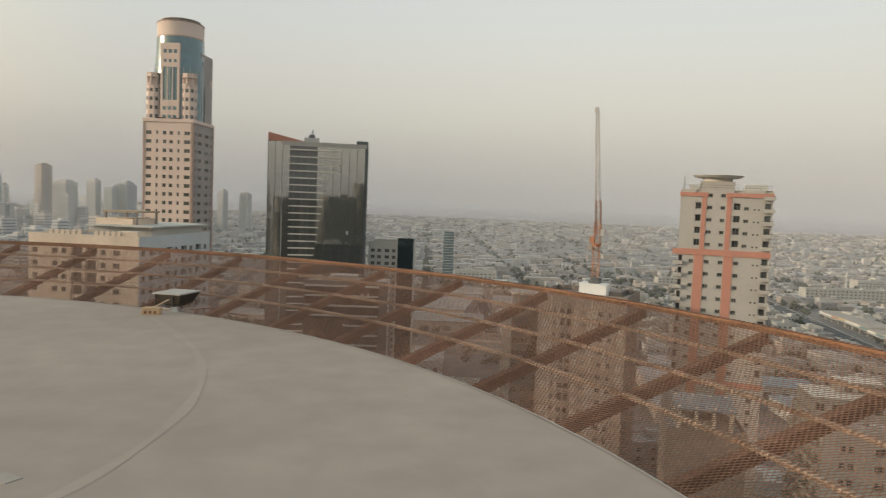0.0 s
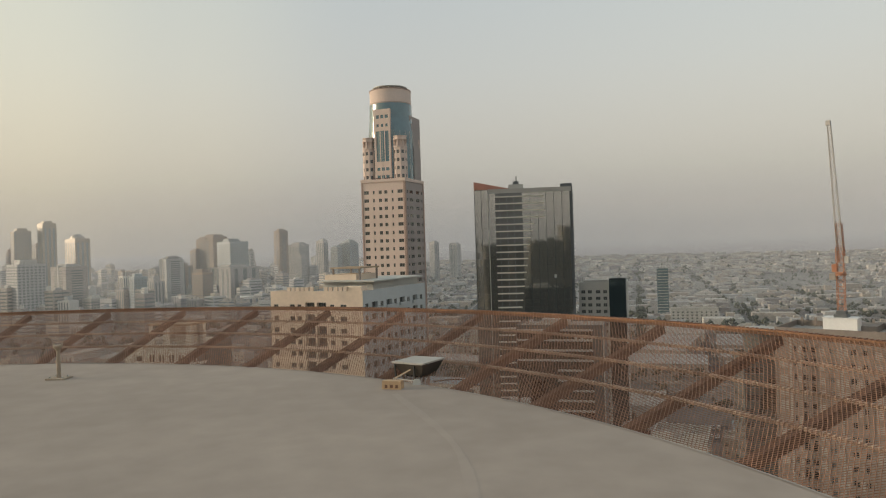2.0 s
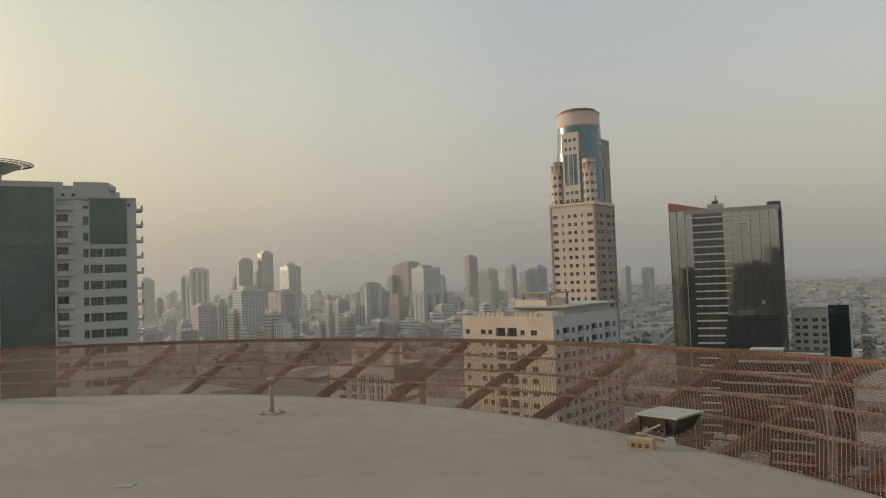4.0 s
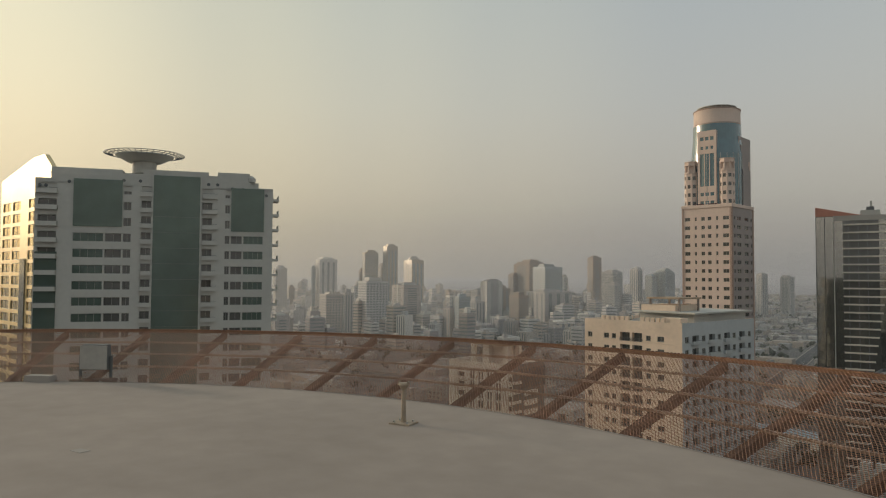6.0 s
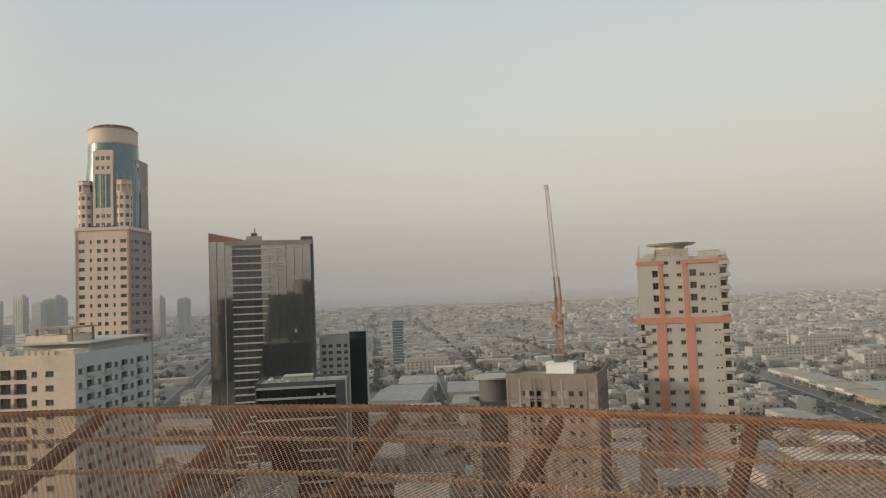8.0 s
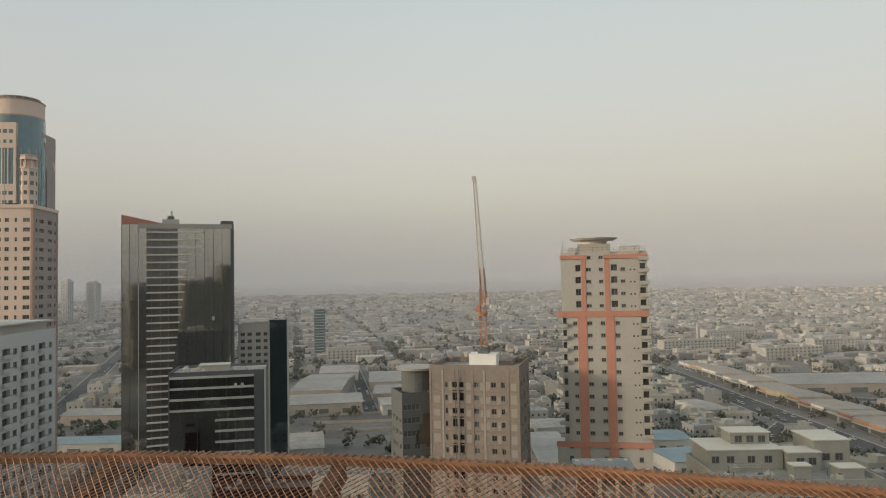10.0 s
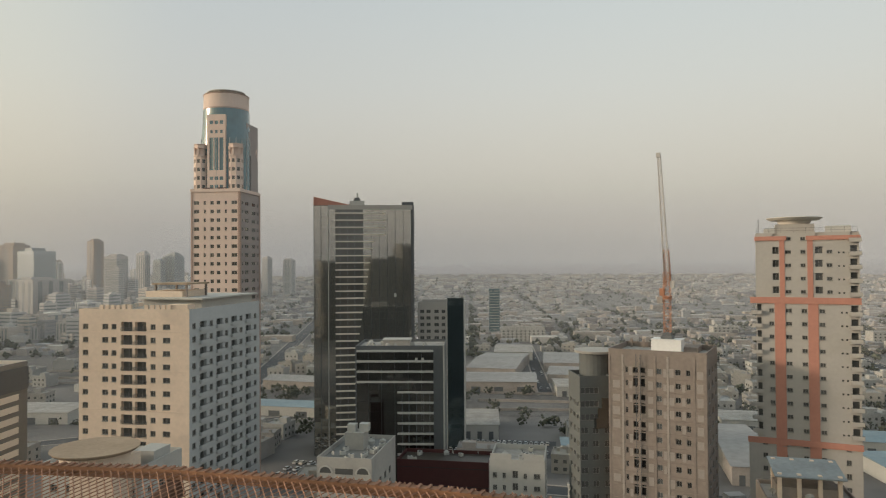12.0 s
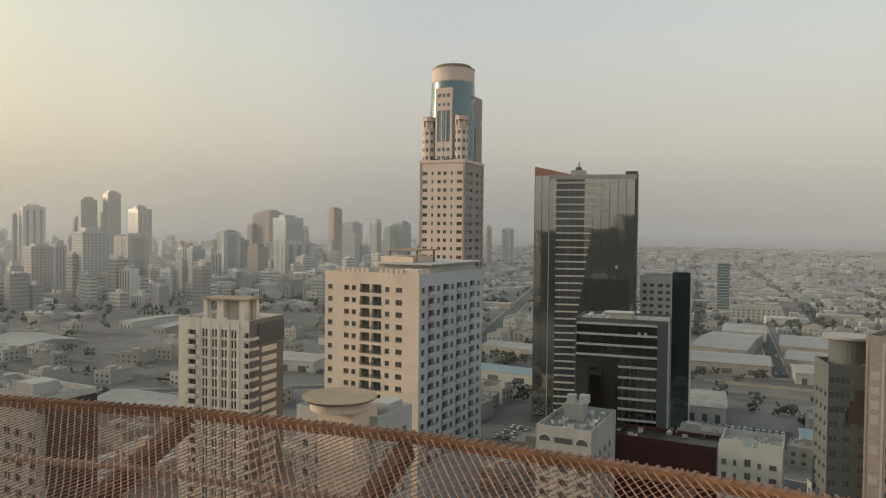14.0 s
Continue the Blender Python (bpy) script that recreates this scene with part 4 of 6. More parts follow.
# ---------- concrete block under construction with its crane ----------
K_ = House("unfinished_block", 21.5, 181.3, -18, 22.5, 17.6, 72.5, M_CONC, "raw concrete block under construction with hoist", "building", parapet=1.3)
RK = steps(3.0, 68.5, 3.2)
# Black panes stand in for the dark inside open window holes.
K_.windows("front", [(0.18, 0.205), (0.69, 0.745), (0.80, 0.84)], RK, 1.35, panes=2, sill=False, glass_mat=M_BLACK)
K_.windows("front", [(0.50, 0.555)], RK, 1.35, panes=2, sill=False, glass_mat=M_GREYD)
K_.slot("front", [(0.26, 0.31), (0.335, 0.385)], RK[1::2], 2.5)
K_.slot("front", [(0.26, 0.31), (0.335, 0.385)], RK[0::2], 1.3)
# Black sheets set in the slots imitate the shade of open shafts.
for rows_, hh in ((RK[1::2], 2.5), (RK[0::2], 1.3)):
    for z in rows_:
        for a, b in ((0.26, 0.31), (0.335, 0.385)):
            part("shaft_opening", Shape().box(0, 0, 0, 22.5 * (b - a), 0.08, hh), M_BLACK, K_.t, at=K_.spot("front", 22.5 * (a + b) / 2, z, 0.9))
K_.windows("right", [(0.15, 0.25), (0.45, 0.55), (0.75, 0.85)], RK, 1.35)
K_.finish(depth=0.6)
prng = random.Random(5)
for j, z in enumerate(RK):
    K_.strip("floor_edge", "front", 0.0, 1.0, z - 1.25, z - 0.95, 0.07, M_CONC)
    for a, b in ((0.045, 0.12), (0.22, 0.25), (0.415, 0.465), (0.57, 0.60), (0.63, 0.675), (0.755, 0.79), (0.905, 0.965)):
        if prng.random() < 0.66:
            K_.strip("plaster_patch", "front", a, b, z - 0.6, z + prng.uniform(0.9, 1.5), 0.035, M_CONCP)
s = Shape()
for x in (-0.5, 0.5):
    s.bar((x, -0.9, 0), (x, -0.9, 71), 0.12)
for i in range(44):
    s.bar((-0.5, -0.9, i * 1.6), (0.5, -0.9, i * 1.6 + 1.6), 0.07)
for a in (0.0, 0.14, 0.475, 0.605, 0.865, 0.975):
    K_.strip("column", "front", a, a + 0.022, 0, 71.2, 0.11, M_CONCP if a in (0.14, 0.605) else M_CONC)
part("hoist_mast", s, M_GREYD, K_.t, "dark steel hoist mast", at=K_.spot("front", 22.5 * 0.322, 0.5))
K_.roof_box("roof_upstand", 5, 4, 6, 8, 1.4, M_CONC)
for i in range(7):
    K_.roof_box("rebar_column", -9.5 + 3.1 * i, 7.4, 0.5, 0.5, 2.2, M_CONC)

crane = thing("tower_crane", pose(22.1, 179.6, GZ + 71.2, 0, 0, -18), "orange luffing tower crane on unfinished roof, jib raised", "crane")


def lattice(h, w0, w1, n):
    s = Shape()
    for i in range(n):
        z0, z1 = h * i / n, h * (i + 1) / n
        a, b = w0 + (w1 - w0) * i / n, w0 + (w1 - w0) * (i + 1) / n
        c0 = [(-a, -a, z0), (a, -a, z0), (a, a, z0), (-a, a, z0)]
        c1 = [(-b, -b, z1), (b, -b, z1), (b, b, z1), (-b, b, z1)]
        for k in range(4):
            s.bar(c0[k], c1[k], 0.13)
            s.bar(c0[k], c1[(k + 1) % 4], 0.08)
            s.bar(c1[k], c1[(k + 1) % 4], 0.08)
    return s


s = Shape()
s.box(0.2, 0, 0, 7.0, 4.4, 3.3).box(0.2, 0, 3.3, 7.3, 4.7, 0.15)
part("base_block", s, M_BRIGHT, crane, "white painted base block")
s = Shape()
s.box(0, 0, 0, 2.8, 2.8, 0.7).box(0, 0, 0.7, 2.0, 2.0, 0.8)
part("base_frame", s, M_GREYD, crane, at=pose(0.2, 0, 3.4))
part("mast", lattice(15.0, 0.75, 0.75, 10), M_CRANE, crane, at=pose(0.2, 0, 4.5))
s = Shape()
s.tube(0, 0, 0, 1.2, 1.2, 0.5, 16).box(0, 0, 0.5, 1.6, 3.4, 0.3).box(-1.2, 0.3, 0.8, 1.1, 1.4, 1.8)
part("slewing_unit", s, M_CRANE, crane, at=pose(0.2, 0, 13.0))
s = Shape()
s.box(-0.9, 0, 0, 1.3, 1.6, 1.5)
part("counterweight", s, M_CONCP, crane, at=pose(-0.5, 0, 12.0))
s = Shape()
s.box(0, 0, 0, 1.2, 1.4, 1.7)
part("cab", s, M_CRANEW, crane, at=pose(1.4, 0, 15.8))
part("jib", lattice(30.0, 0.62, 0.32, 22), M_CRANEW, crane, "pale lattice jib raised nearly upright", at=pose(0.2, 0, 18.6, 0, -3.0, 0))
part("jib_foot", lattice(9.0, 0.62, 0.6, 7), M_CRANE, crane, at=pose(0.5, 0.2, 16.0, 0, -3.0, 0))
s = Shape()
s.box(0, 0, 0, 0.9, 0.9, 1.2)
part("jib_head", s, M_CRANEW, crane, at=pose(-1.5, 0, 47.6))

# ---------- grey block with a round roof drum ----------
G_ = House("grey_block", 3.7, 186.0, 15, 8.0, 10.6, 65.0, M_BROWNGREY, "blue-grey block with window grid and round roof drum", "building")
G_.windows("front", [(0.03, 0.26), (0.40, 0.60), (0.78, 0.98)], steps(1.2, 51.0, 3.3), 1.6, panes=2, sill=False)
G_.windows("front", [(0.03, 0.60)], steps(54.0, 61.0, 3.3), 1.6, panes=4, sill=False)
G_.windows("left", [(0.15, 0.3), (0.45, 0.6), (0.75, 0.9)], steps(1.2, 60.0, 3.3), 1.2, panes=1, sill=False)
G_.finish()
for i, z in enumerate((54.0, 56.5, 59.0)):
    G_.strip("green_glazing", "front", 0.45 + 0.12 * i, 0.98, z - 2, z + 0.5, 0.12, M_DEEPGLASS)
s = Shape()
s.tube(0, 0, 0, 4.2, 4.2, 6.2, 28, 0).tube(0, 0, 6.2, 5.4, 5.6, 0.6, 32, 1)
part("roof_drum", s, [M_BROWNGREY, M_SAND], G_.t, "round drum with flat overhanging roof", at=pose(2.2, 1.6, 63.9))

# ---------- greige tower with salmon bands ----------
Q_ = House("apartment_tower", 56.2, 189.0, -14, 21.8, 20.0, 100.0, M_SAND, "greige apartment tower with salmon red bands", "tower", parapet=1.0)
up = steps(85.6, 98.5, 3.13)
mid = steps(52.9, 81.5, 3.13)
low = steps(2.5, 50.0, 3.13)
Q_.windows("front", [(0.17, 0.235), (0.585, 0.66)], up, 1.7, depth=0.7, sill=False, name="balcony_door")
Q_.windows("front", [(0.295, 0.355), (0.445, 0.495), (0.695, 0.75)], up, 0.85)
Q_.windows("front", [(0.80, 0.82), (0.845, 0.865)], up, 0.45, panes=1, sill=False)
Q_.windows("front", [(0.13, 0.18), (0.295, 0.355), (0.45, 0.505), (0.62, 0.675)], mid, 0.95, split=True)
Q_.windows("front", [(0.82, 0.84), (0.865, 0.885)], mid, 0.45, panes=1, sill=False)
Q_.windows("front", [(0.05, 0.10), (0.25, 0.30), (0.45, 0.50), (0.62, 0.67), (0.85, 0.90)], low[8:], 1.2)
Q_.windows("front", [(0.915, 0.985)], up + mid, 1.9, depth=0.7, panes=1, sill=False, name="balcony_door")
Q_.windows("front", [(0.01, 0.055)], mid, 1.9, depth=0.7, panes=1, sill=False, name="balcony_door")
Q_.finish()
for a, b, z0, z1, o in ((0.24, 0.29, 83.5, 98.2, 0.12), (0.51, 0.565, 83.5, 98.2, 0.12), (0.185, 0.29, 45, 83.5, 0.12), (0.51, 0.61, 45, 83.5, 0.12), (0.23, 0.29, 30, 50.2, 0.11), (0.55, 0.62, 30, 50.2, 0.11)):
    Q_.strip("salmon_pier", "front", a, b, z0, z1, o, M_SALMON)
for z0, z1, a, b in ((83.2, 84.7, -0.06, 1.01), (98.2, 99.2, -0.01, 0.31), (98.2, 99.2, 0.50, 1.01), (49.8, 51.2, -0.10, 1.01)):
    Q_.strip("salmon_band", "front", a, b, z0, z1, 0.3, M_SALMON)
Q_.strip("base_bay", "front", -0.09, 0.02, 0, 49.8, 0.25, M_SAND)
Q_.balconies("front", 0.90, 1.02, [z - 0.4 for z in mid + up], 0.9)
Q_.balconies("front", -0.05, 0.065, [z - 0.4 for z in mid], 0.9)
Q_.roof_box("stair_house", -2.2, -3, 8.5, 7, 3.2, M_SAND)
Q_.roof_box("water_tank", -7.5, -5, 3.0, 3.0, 2.2, M_WHITE)
rotor_disc("landing_disc", Q_, -2.2, -3, 101.6, 6.4, M_CREAM, M_CREAM, "flat round landing disc on roof")
s = Shape()
for i in range(9):
    s.box(-10.6 + 21.2 * i / 8, 0, 0, 0.06, 0.06, 1.2)
for z in (0.5, 1.1):
    s.box(0, 0, z, 21.2, 0.05, 0.05)
part("roof_railing", s, M_GREYD, Q_.t, at=pose(0, -9.7, 100.0))
s = Shape()
s.box(0, 0, 0, 5.5, 0.1, 1.6)
part("roof_screen", s, M_GREY, Q_.t, at=pose(7.0, -6, 100.0))
s = Shape()
s.bar((0, 0, 0), (0, 0, 3.4), 0.12)
part("antenna", s, M_GREYD, Q_.t, at=pose(-10.2, -9.0, 100.0))

# ---------- terraced white block ----------
Z_ = House("terraced_block", 76.5, 139.0, -5, 30.0, 22.0, 55.0, M_TERRACE, "pale terraced block with stepped roof rooms", "building", parapet=1.0)
Z_.windows("front", [(0.10, 0.135), (0.15, 0.185), (0.30, 0.36), (0.40, 0.46), (0.50, 0.56), (0.68, 0.715), (0.73, 0.765), (0.86, 0.92)], steps(2.6, 51, 3.2), 1.3)
Z_.windows("left", [(0.1, 0.2), (0.35, 0.45), (0.6, 0.7), (0.8, 0.9)], steps(2.6, 51, 3.2), 1.5)
Z_.finish()
for a, b in ((0.05, 0.25), (0.30, 0.50), (0.55, 0.75), (0.78, 0.96)):
    Z_.balconies("left", a, b, [z - 0.5 for z in steps(2.6, 51, 3.2)], 1.1)
for x, y, w, d, h in ((-6.4, 5.6, 15.0, 10.4, 3.9), (-3.6, 7.4, 8.0, 5.2, 6.4), (4.6, 1.2, 6.4, 5.0, 3.6), (11.0, 5.0, 7.2, 9.0, 5.6), (1.6, -5.6, 3.2, 2.6, 2.4), (10.4, -6.2, 4.6, 3.4, 2.2)):
    Z_.roof_box("roof_room", x, y, w, d, h, M_TERRACE)
    Z_.roof_box("roof_slab", x, y, w + 0.5, d + 0.5, 0.22, M_CREAM, lift=54.0 + h)
for x, y, z in ((-13.2, 0.4, 1.3), (-10.2, 0.4, 1.3), (-6.0, 0.4, 1.3), (-2.6, 0.4, 1.3), (-6.8, 4.8, 4.4), (-4.4, 4.8, 4.4), (-2.0, 4.8, 4.4), (3.0, -1.3, 1.2), (5.4, -1.3, 1.2), (9.0, 0.5, 1.6), (11.6, 0.5, 1.6)):
    part("window", window_mesh(1.6, 1.5, 2, False), None, Z_.t, at=pose(x, y - 0.06, 54.0 + z))
part("pergola", Shape().box(-3.2, 0, 2.4, 0.15, 4.0, 0.15).box(3.2, 0, 2.4, 0.15, 4.0, 0.15).box(0, -1.9, 2.55, 6.8, 0.15, 0.12).box(0, 0, 2.55, 6.8, 0.15, 0.12).box(0, 1.9, 2.55, 6.8, 0.15, 0.12)
     .box(-3.2, -1.9, 0, 0.15, 0.15, 2.4).box(3.2, -1.9, 0, 0.15, 0.15, 2.4).box(-3.2, 1.9, 0, 0.15, 0.15, 2.4).box(3.2, 1.9, 0, 0.15, 0.15, 2.4), M_CONCP, Z_.t, at=pose(-8.5, -6.5, 54.0))
clutter(Z_, 4, 6, 12, 1.5)

# ---------- open shed roof on an unfinished house ----------
O_ = House("unfinished_house", 43.5, 148.0, -5, 16.0, 12.0, 49.0, M_CONC, "unfinished house with pale sheet roof on columns", "building", parapet=0.8)
O_.finish()
s = Shape()
s.box(0, 0, 0, 12.4, 9.0, 0.25)
part("sheet_roof", s, M_GREYSHEET, O_.t, "pale blue-grey sheet roof", at=pose(0, 0, 53.2, 9, 0, 0))
for x in (-5.2, -1.8, 1.8, 5.2):
    for y in (-3.4, 3.4):
        s = Shape()
        s.box(0, 0, 0, 0.7, 0.7, 5.4 + (0.5 if y > 0 else -0.5))
        part("column", s, M_BEIGE, O_.t, at=pose(x, y, 48.2))
s = Shape()
s.box(0, 0, 0, 11, 7.4, 2.2)
part("upper_floor", s, M_CONC, O_.t, at=pose(0, 0.4, 48.2))
clutter(O_, 1, 1, 3, 1.5)

# ---------- green glass residential tower ----------
N_ = House("residential_tower", -167.8, 57.3, 66, 48.0, 30.0, 112.9, M_GREY, "grey residential tower with green glass and round roof disc", "tower", parapet=1.2)
RN = steps(5.6, 111.1, 3.4)
LOWN = [z for z in RN if z < 102.0]
N_.windows("front", [(0.352, 0.384), (0.785, 0.806)], RN[8:], 1.8, depth=0.5, panes=2, sill=False)
N_.windows("front", [(0.425, 0.466), (0.684, 0.728)], RN[8:], 2.2, depth=0.8, panes=2, sill=False, name="balcony_door")
N_.windows("front", [(0.278, 0.345), (0.812, 0.862)], LOWN[8:], 1.8, depth=0.6, panes=2, sill=False)
N_.windows("front", [(0.15, 0.272), (0.868, 0.957)], LOWN[8:], 1.8, depth=0.25, panes=4, sill=False, glass_mat=M_GREENGLASS)
N_.windows("front", [(0.012, 0.085)], RN[20:], 2.0, depth=0.8, panes=2, sill=False, name="balcony_door")
N_.finish(depth=0.5)
N_.strip("green_strip", "front", 0.475, 0.675, 0, 115.4, 0.25, M_GREENGLASS, "green glass strip")
for i in range(32):
    N_.strip("glazing_joint", "front", 0.475, 0.675, 3.4 * i + 1.0, 3.4 * i + 1.07, 0.29, M_GREYD)
N_.strip("edge_fin", "front", 0.468, 0.475, 0, 115.8, 0.5, M_GREY)
N_.strip("edge_fin", "front", 0.675, 0.682, 0, 115.8, 0.5, M_GREY)
N_.strip("green_panel", "front", 0.15, 0.347, 104.0, 114.0, 0.2, M_GREENGLASS, "green glass upper panel")
N_.strip("green_panel", "front", 0.812, 0.96, 103.6, 113.3, 0.2, M_GREENGLASS, "green glass upper panel")
N_.strip("green_strip", "front", 0.005, 0.09, 0, 98.5, 0.2, M_GREENGLASS)
for a, b, z in ((0.0, 0.06, 113.9), (0.06, 0.30, 114.9), (0.30, 0.47, 115.6), (0.47, 0.68, 116.2), (0.68, 0.78, 115.5), (0.78, 0.90, 114.7), (0.90, 1.0, 113.5)):
    N_.strip("parapet_wall", "front", a, b, 112.9, z, 0.0, M_GREY, sink=0.5)
    for q in (0.3, 0.7):
        s = Shape()
        s.tube(0, 0, 0, 0.35, 0.35, 0.1, 12)
        part("scupper", s, M_GREYD, N_.t, at=N_.spot("front", 48.0 * (a + (b - a) * q), z - 1.6, -0.02) @ pose(0, 0, 0, 90, 0, 0))
N_.balconies("front", 0.685, 0.75, [z - 0.2 for z in RN[8:]], 0.6)
N_.balconies("front", 0.42, 0.47, [z - 0.2 for z in RN[8:]], 0.6)
N_.balconies("front", 0.005, 0.09, [z - 0.2 for z in RN[24:]], 0.9)
for z in RN[8:]:
    s = Shape()
    s.box(0, 0, -0.1, 1.6, 4.0, 0.5).box(0.7, 0, 0.4, 0.15, 4.0, 0.8)
    part("corner_balcony", s, M_GREY, N_.t, at=pose(24.6, -12.6, z - 0.2))
s = Shape()
s.box(0, 0, 0, 2.0, 2.0, 2.4, taper=0.8)
part("corner_finial", s, M_GREY, N_.t, at=pose(23.2, -14.0, 110.6))
N_.roof_box("roof_room", -15, -6, 14, 9, 5.2, M_GREY)
N_.roof_box("roof_room", 3.0, -4, 14, 9, 5.8, M_GREY)
N_.roof_box("roof_room", 12.0, -6, 8, 8, 4.8, M_GREY)
N_.roof_box("roof_room", 18.5, -9, 5, 5, 3.4, M_GREY)
for x, y in ((14.5, -10.5), (16.6, -10.8), (19.4, -11.6), (7.5, -9.5)):
    part("water_tank", tank_mesh(), None, N_.t, at=pose(x, y, 115.2))
N_.roof_box("tank_stand", 15.5, -10.6, 7, 3, 5.4, M_GREY)
N_.roof_box("tank_stand", 8.0, -9.6, 4, 3, 5.4, M_GREY)
disc = Shape()
disc.tube(0, 0, 0, 2.6, 2.6, 2.6, 28, 0).tube(0, 0, 2.6, 3.6, 6.2, 1.4, 40, 0).tube(0, 0, 4.0, 6.3, 6.3, 0.25, 40, 0)
part("landing_disc", disc, M_GREY, N_.t, "round roof landing disc with open rim", at=pose(-4.2, -4, 117.0))
for i in range(40):
    a = 9.0 * i
    s = Shape()
    s.bar((6.6, 0, 0), (8.6, 0, 0.5), 0.12)
    part("rim_rib", s, M_GREYD, N_.t, at=pose(-4.2, -4, 121.0, 0, 0, a))
s = Shape()
for r, z in ((7.6, 0.25), (8.6, 0.5)):
    for i in range(40):
        a, b = 2 * math.pi * i / 40, 2 * math.pi * (i + 1) / 40
        s.bar((r * math.cos(a), r * math.sin(a), z), (r * math.cos(b), r * math.sin(b), z), 0.14)
part("rim_ring", s, M_GREYD, N_.t, at=pose(-4.2, -4, 121.0))
s = Shape()
s.bar((-1, 0, 2.4), (3.5, 0, 1.9), 0.2).bar((0, 0, 0), (0, 0, 2.3), 0.2)
part("davit", s, M_GREYD, N_.t, "small roof davit arm", at=pose(-21.5, -9, 113.5))

# ---------- sunlit block behind it ----------
# Gold metal on walls and panes stands in for the low sun's glint.
Y_ = House("sunlit_block", -217.0, 49.4, 6, 40.0, 24.0, 120.5, M_GLINTCLAD, "pale block coloured gold for the low sun's glint", "building")
Y_.windows("front", [(0.05, 0.22), (0.26, 0.42), (0.58, 0.74), (0.78, 0.94)], steps(40, 112, 3.4), 2.4, panes=2, sill=False, glass_mat=M_GLINTGLASS)
Y_.finish()
Y_.strip("glass_bay", "front", 0.45, 0.55, 0, 98, 0.3, M_DEEPGLASS, "dark glass bay")
s = Shape()
s.v = [(-20, 0, 0), (20, 0, 0), (14, 0, 4.2), (6, 0, 4.2), (-20, 1.2, 0), (20, 1.2, 0), (14, 1.2, 4.2), (6, 1.2, 4.2)]
s.f = [(0, 1, 2, 3), (5, 4, 7, 6), (1, 5, 6, 2), (3, 2, 6, 7), (0, 3, 7, 4)]
s.m = [0] * 5
part("gable", s, M_GLINTCLAD, Y_.t, at=pose(0, -12, 120.5))
# ---------- neighbours behind the deck, seen mirrored in the glass ----------
for x, y, w, d, h in ((-30, -150, 34, 24, 112), (22, -190, 30, 24, 96), (-85, -180, 34, 24, 126), (75, -150, 36, 26, 100), (-130, -140, 30, 24, 92), (48, -100, 24, 22, 84), (-62, -95, 24, 22, 78), (120, -170, 34, 24, 118)):
    V_ = House("neighbour_block", x, y, 0, w, d, h, M_MIDGREY, "plain grey apartment block across the street", "building", "blocks behind the helipad")
    V_.windows("back", [(0.1, 0.2), (0.3, 0.4), (0.6, 0.7), (0.8, 0.9)], steps(60, h - 5, 3.4), 1.6, sill=False)
    V_.finish()

# ---------- the low city ----------
crng = random.Random(21)


def polar(left, r):
    a = radians(left)
    return -math.sin(a) * r, math.cos(a) * r


NEAR_FREE = [(-143, 277, 26), (-104, 347, 40), (-66, 359, 24), (-58, 239, 26), (-112, 186, 36), (-95, 134, 22), (-170, 173, 26), (-160, 104, 28), (-56, 181, 20), (-15, 194, 16), (-40, 221, 24),
             (21, 181, 22), (3, 190, 18), (56, 189, 24), (76, 139, 26), (44, 148, 16), (-168, 57, 40), (-206, 29, 24), (-3, -7, 20), (-50, 357, 16), (-24, 357, 16), (112, 300, 30), (122, 255, 26)]
ROADS = [((-190, 320), (-420, 1150), 16), ((240, 230), (262, 713), 22), ((262, 713), (300, 1700), 20), ((130, 300), (240, 430), 9), ((-18, 500), (-50, 800), 11), ((-420, 220), (-150, 420), 12), ((-60, 300), (300, 260), 12), ((300, 520), (560, 380), 14)]


def near_road(x, y, gap):
    for (x0, y0), (x1, y1), w in ROADS:
        dx, dy = x1 - x0, y1 - y0
        t = max(0, min(1, ((x - x0) * dx + (y - y0) * dy) / (dx * dx + dy * dy)))
        if math.hypot(x - x0 - t * dx, y - y0 - t * dy) < w / 2 + gap:
            return True
    return False


for (x0, y0), (x1, y1), w in ROADS:
    dx, dy = x1 - x0, y1 - y0
    ln = math.hypot(dx, dy)
    nx, ny = -dy / ln, dx / ln
    road = thing("road", pose(x0, y0, GZ), "dusty grey asphalt city road with pale kerbs", "road", kind="structure")
    s = Shape()
    s.face([(-nx * w / 2, -ny * w / 2, 0.1), (dx - nx * w / 2, dy - ny * w / 2, 0.1), (dx + nx * w / 2, dy + ny * w / 2, 0.1), (nx * w / 2, ny * w / 2, 0.1)][::1])
    part("carriageway", s, M_ASPHALT, road)
    for sgn in (-1, 1):
        s = Shape()
        s.bar((nx * w / 2 * sgn, ny * w / 2 * sgn, 0.12), (dx + nx * w / 2 * sgn, dy + ny * w / 2 * sgn, 0.12), 1.2, 0.3)
        part("kerb", s, M_CONCP, road)

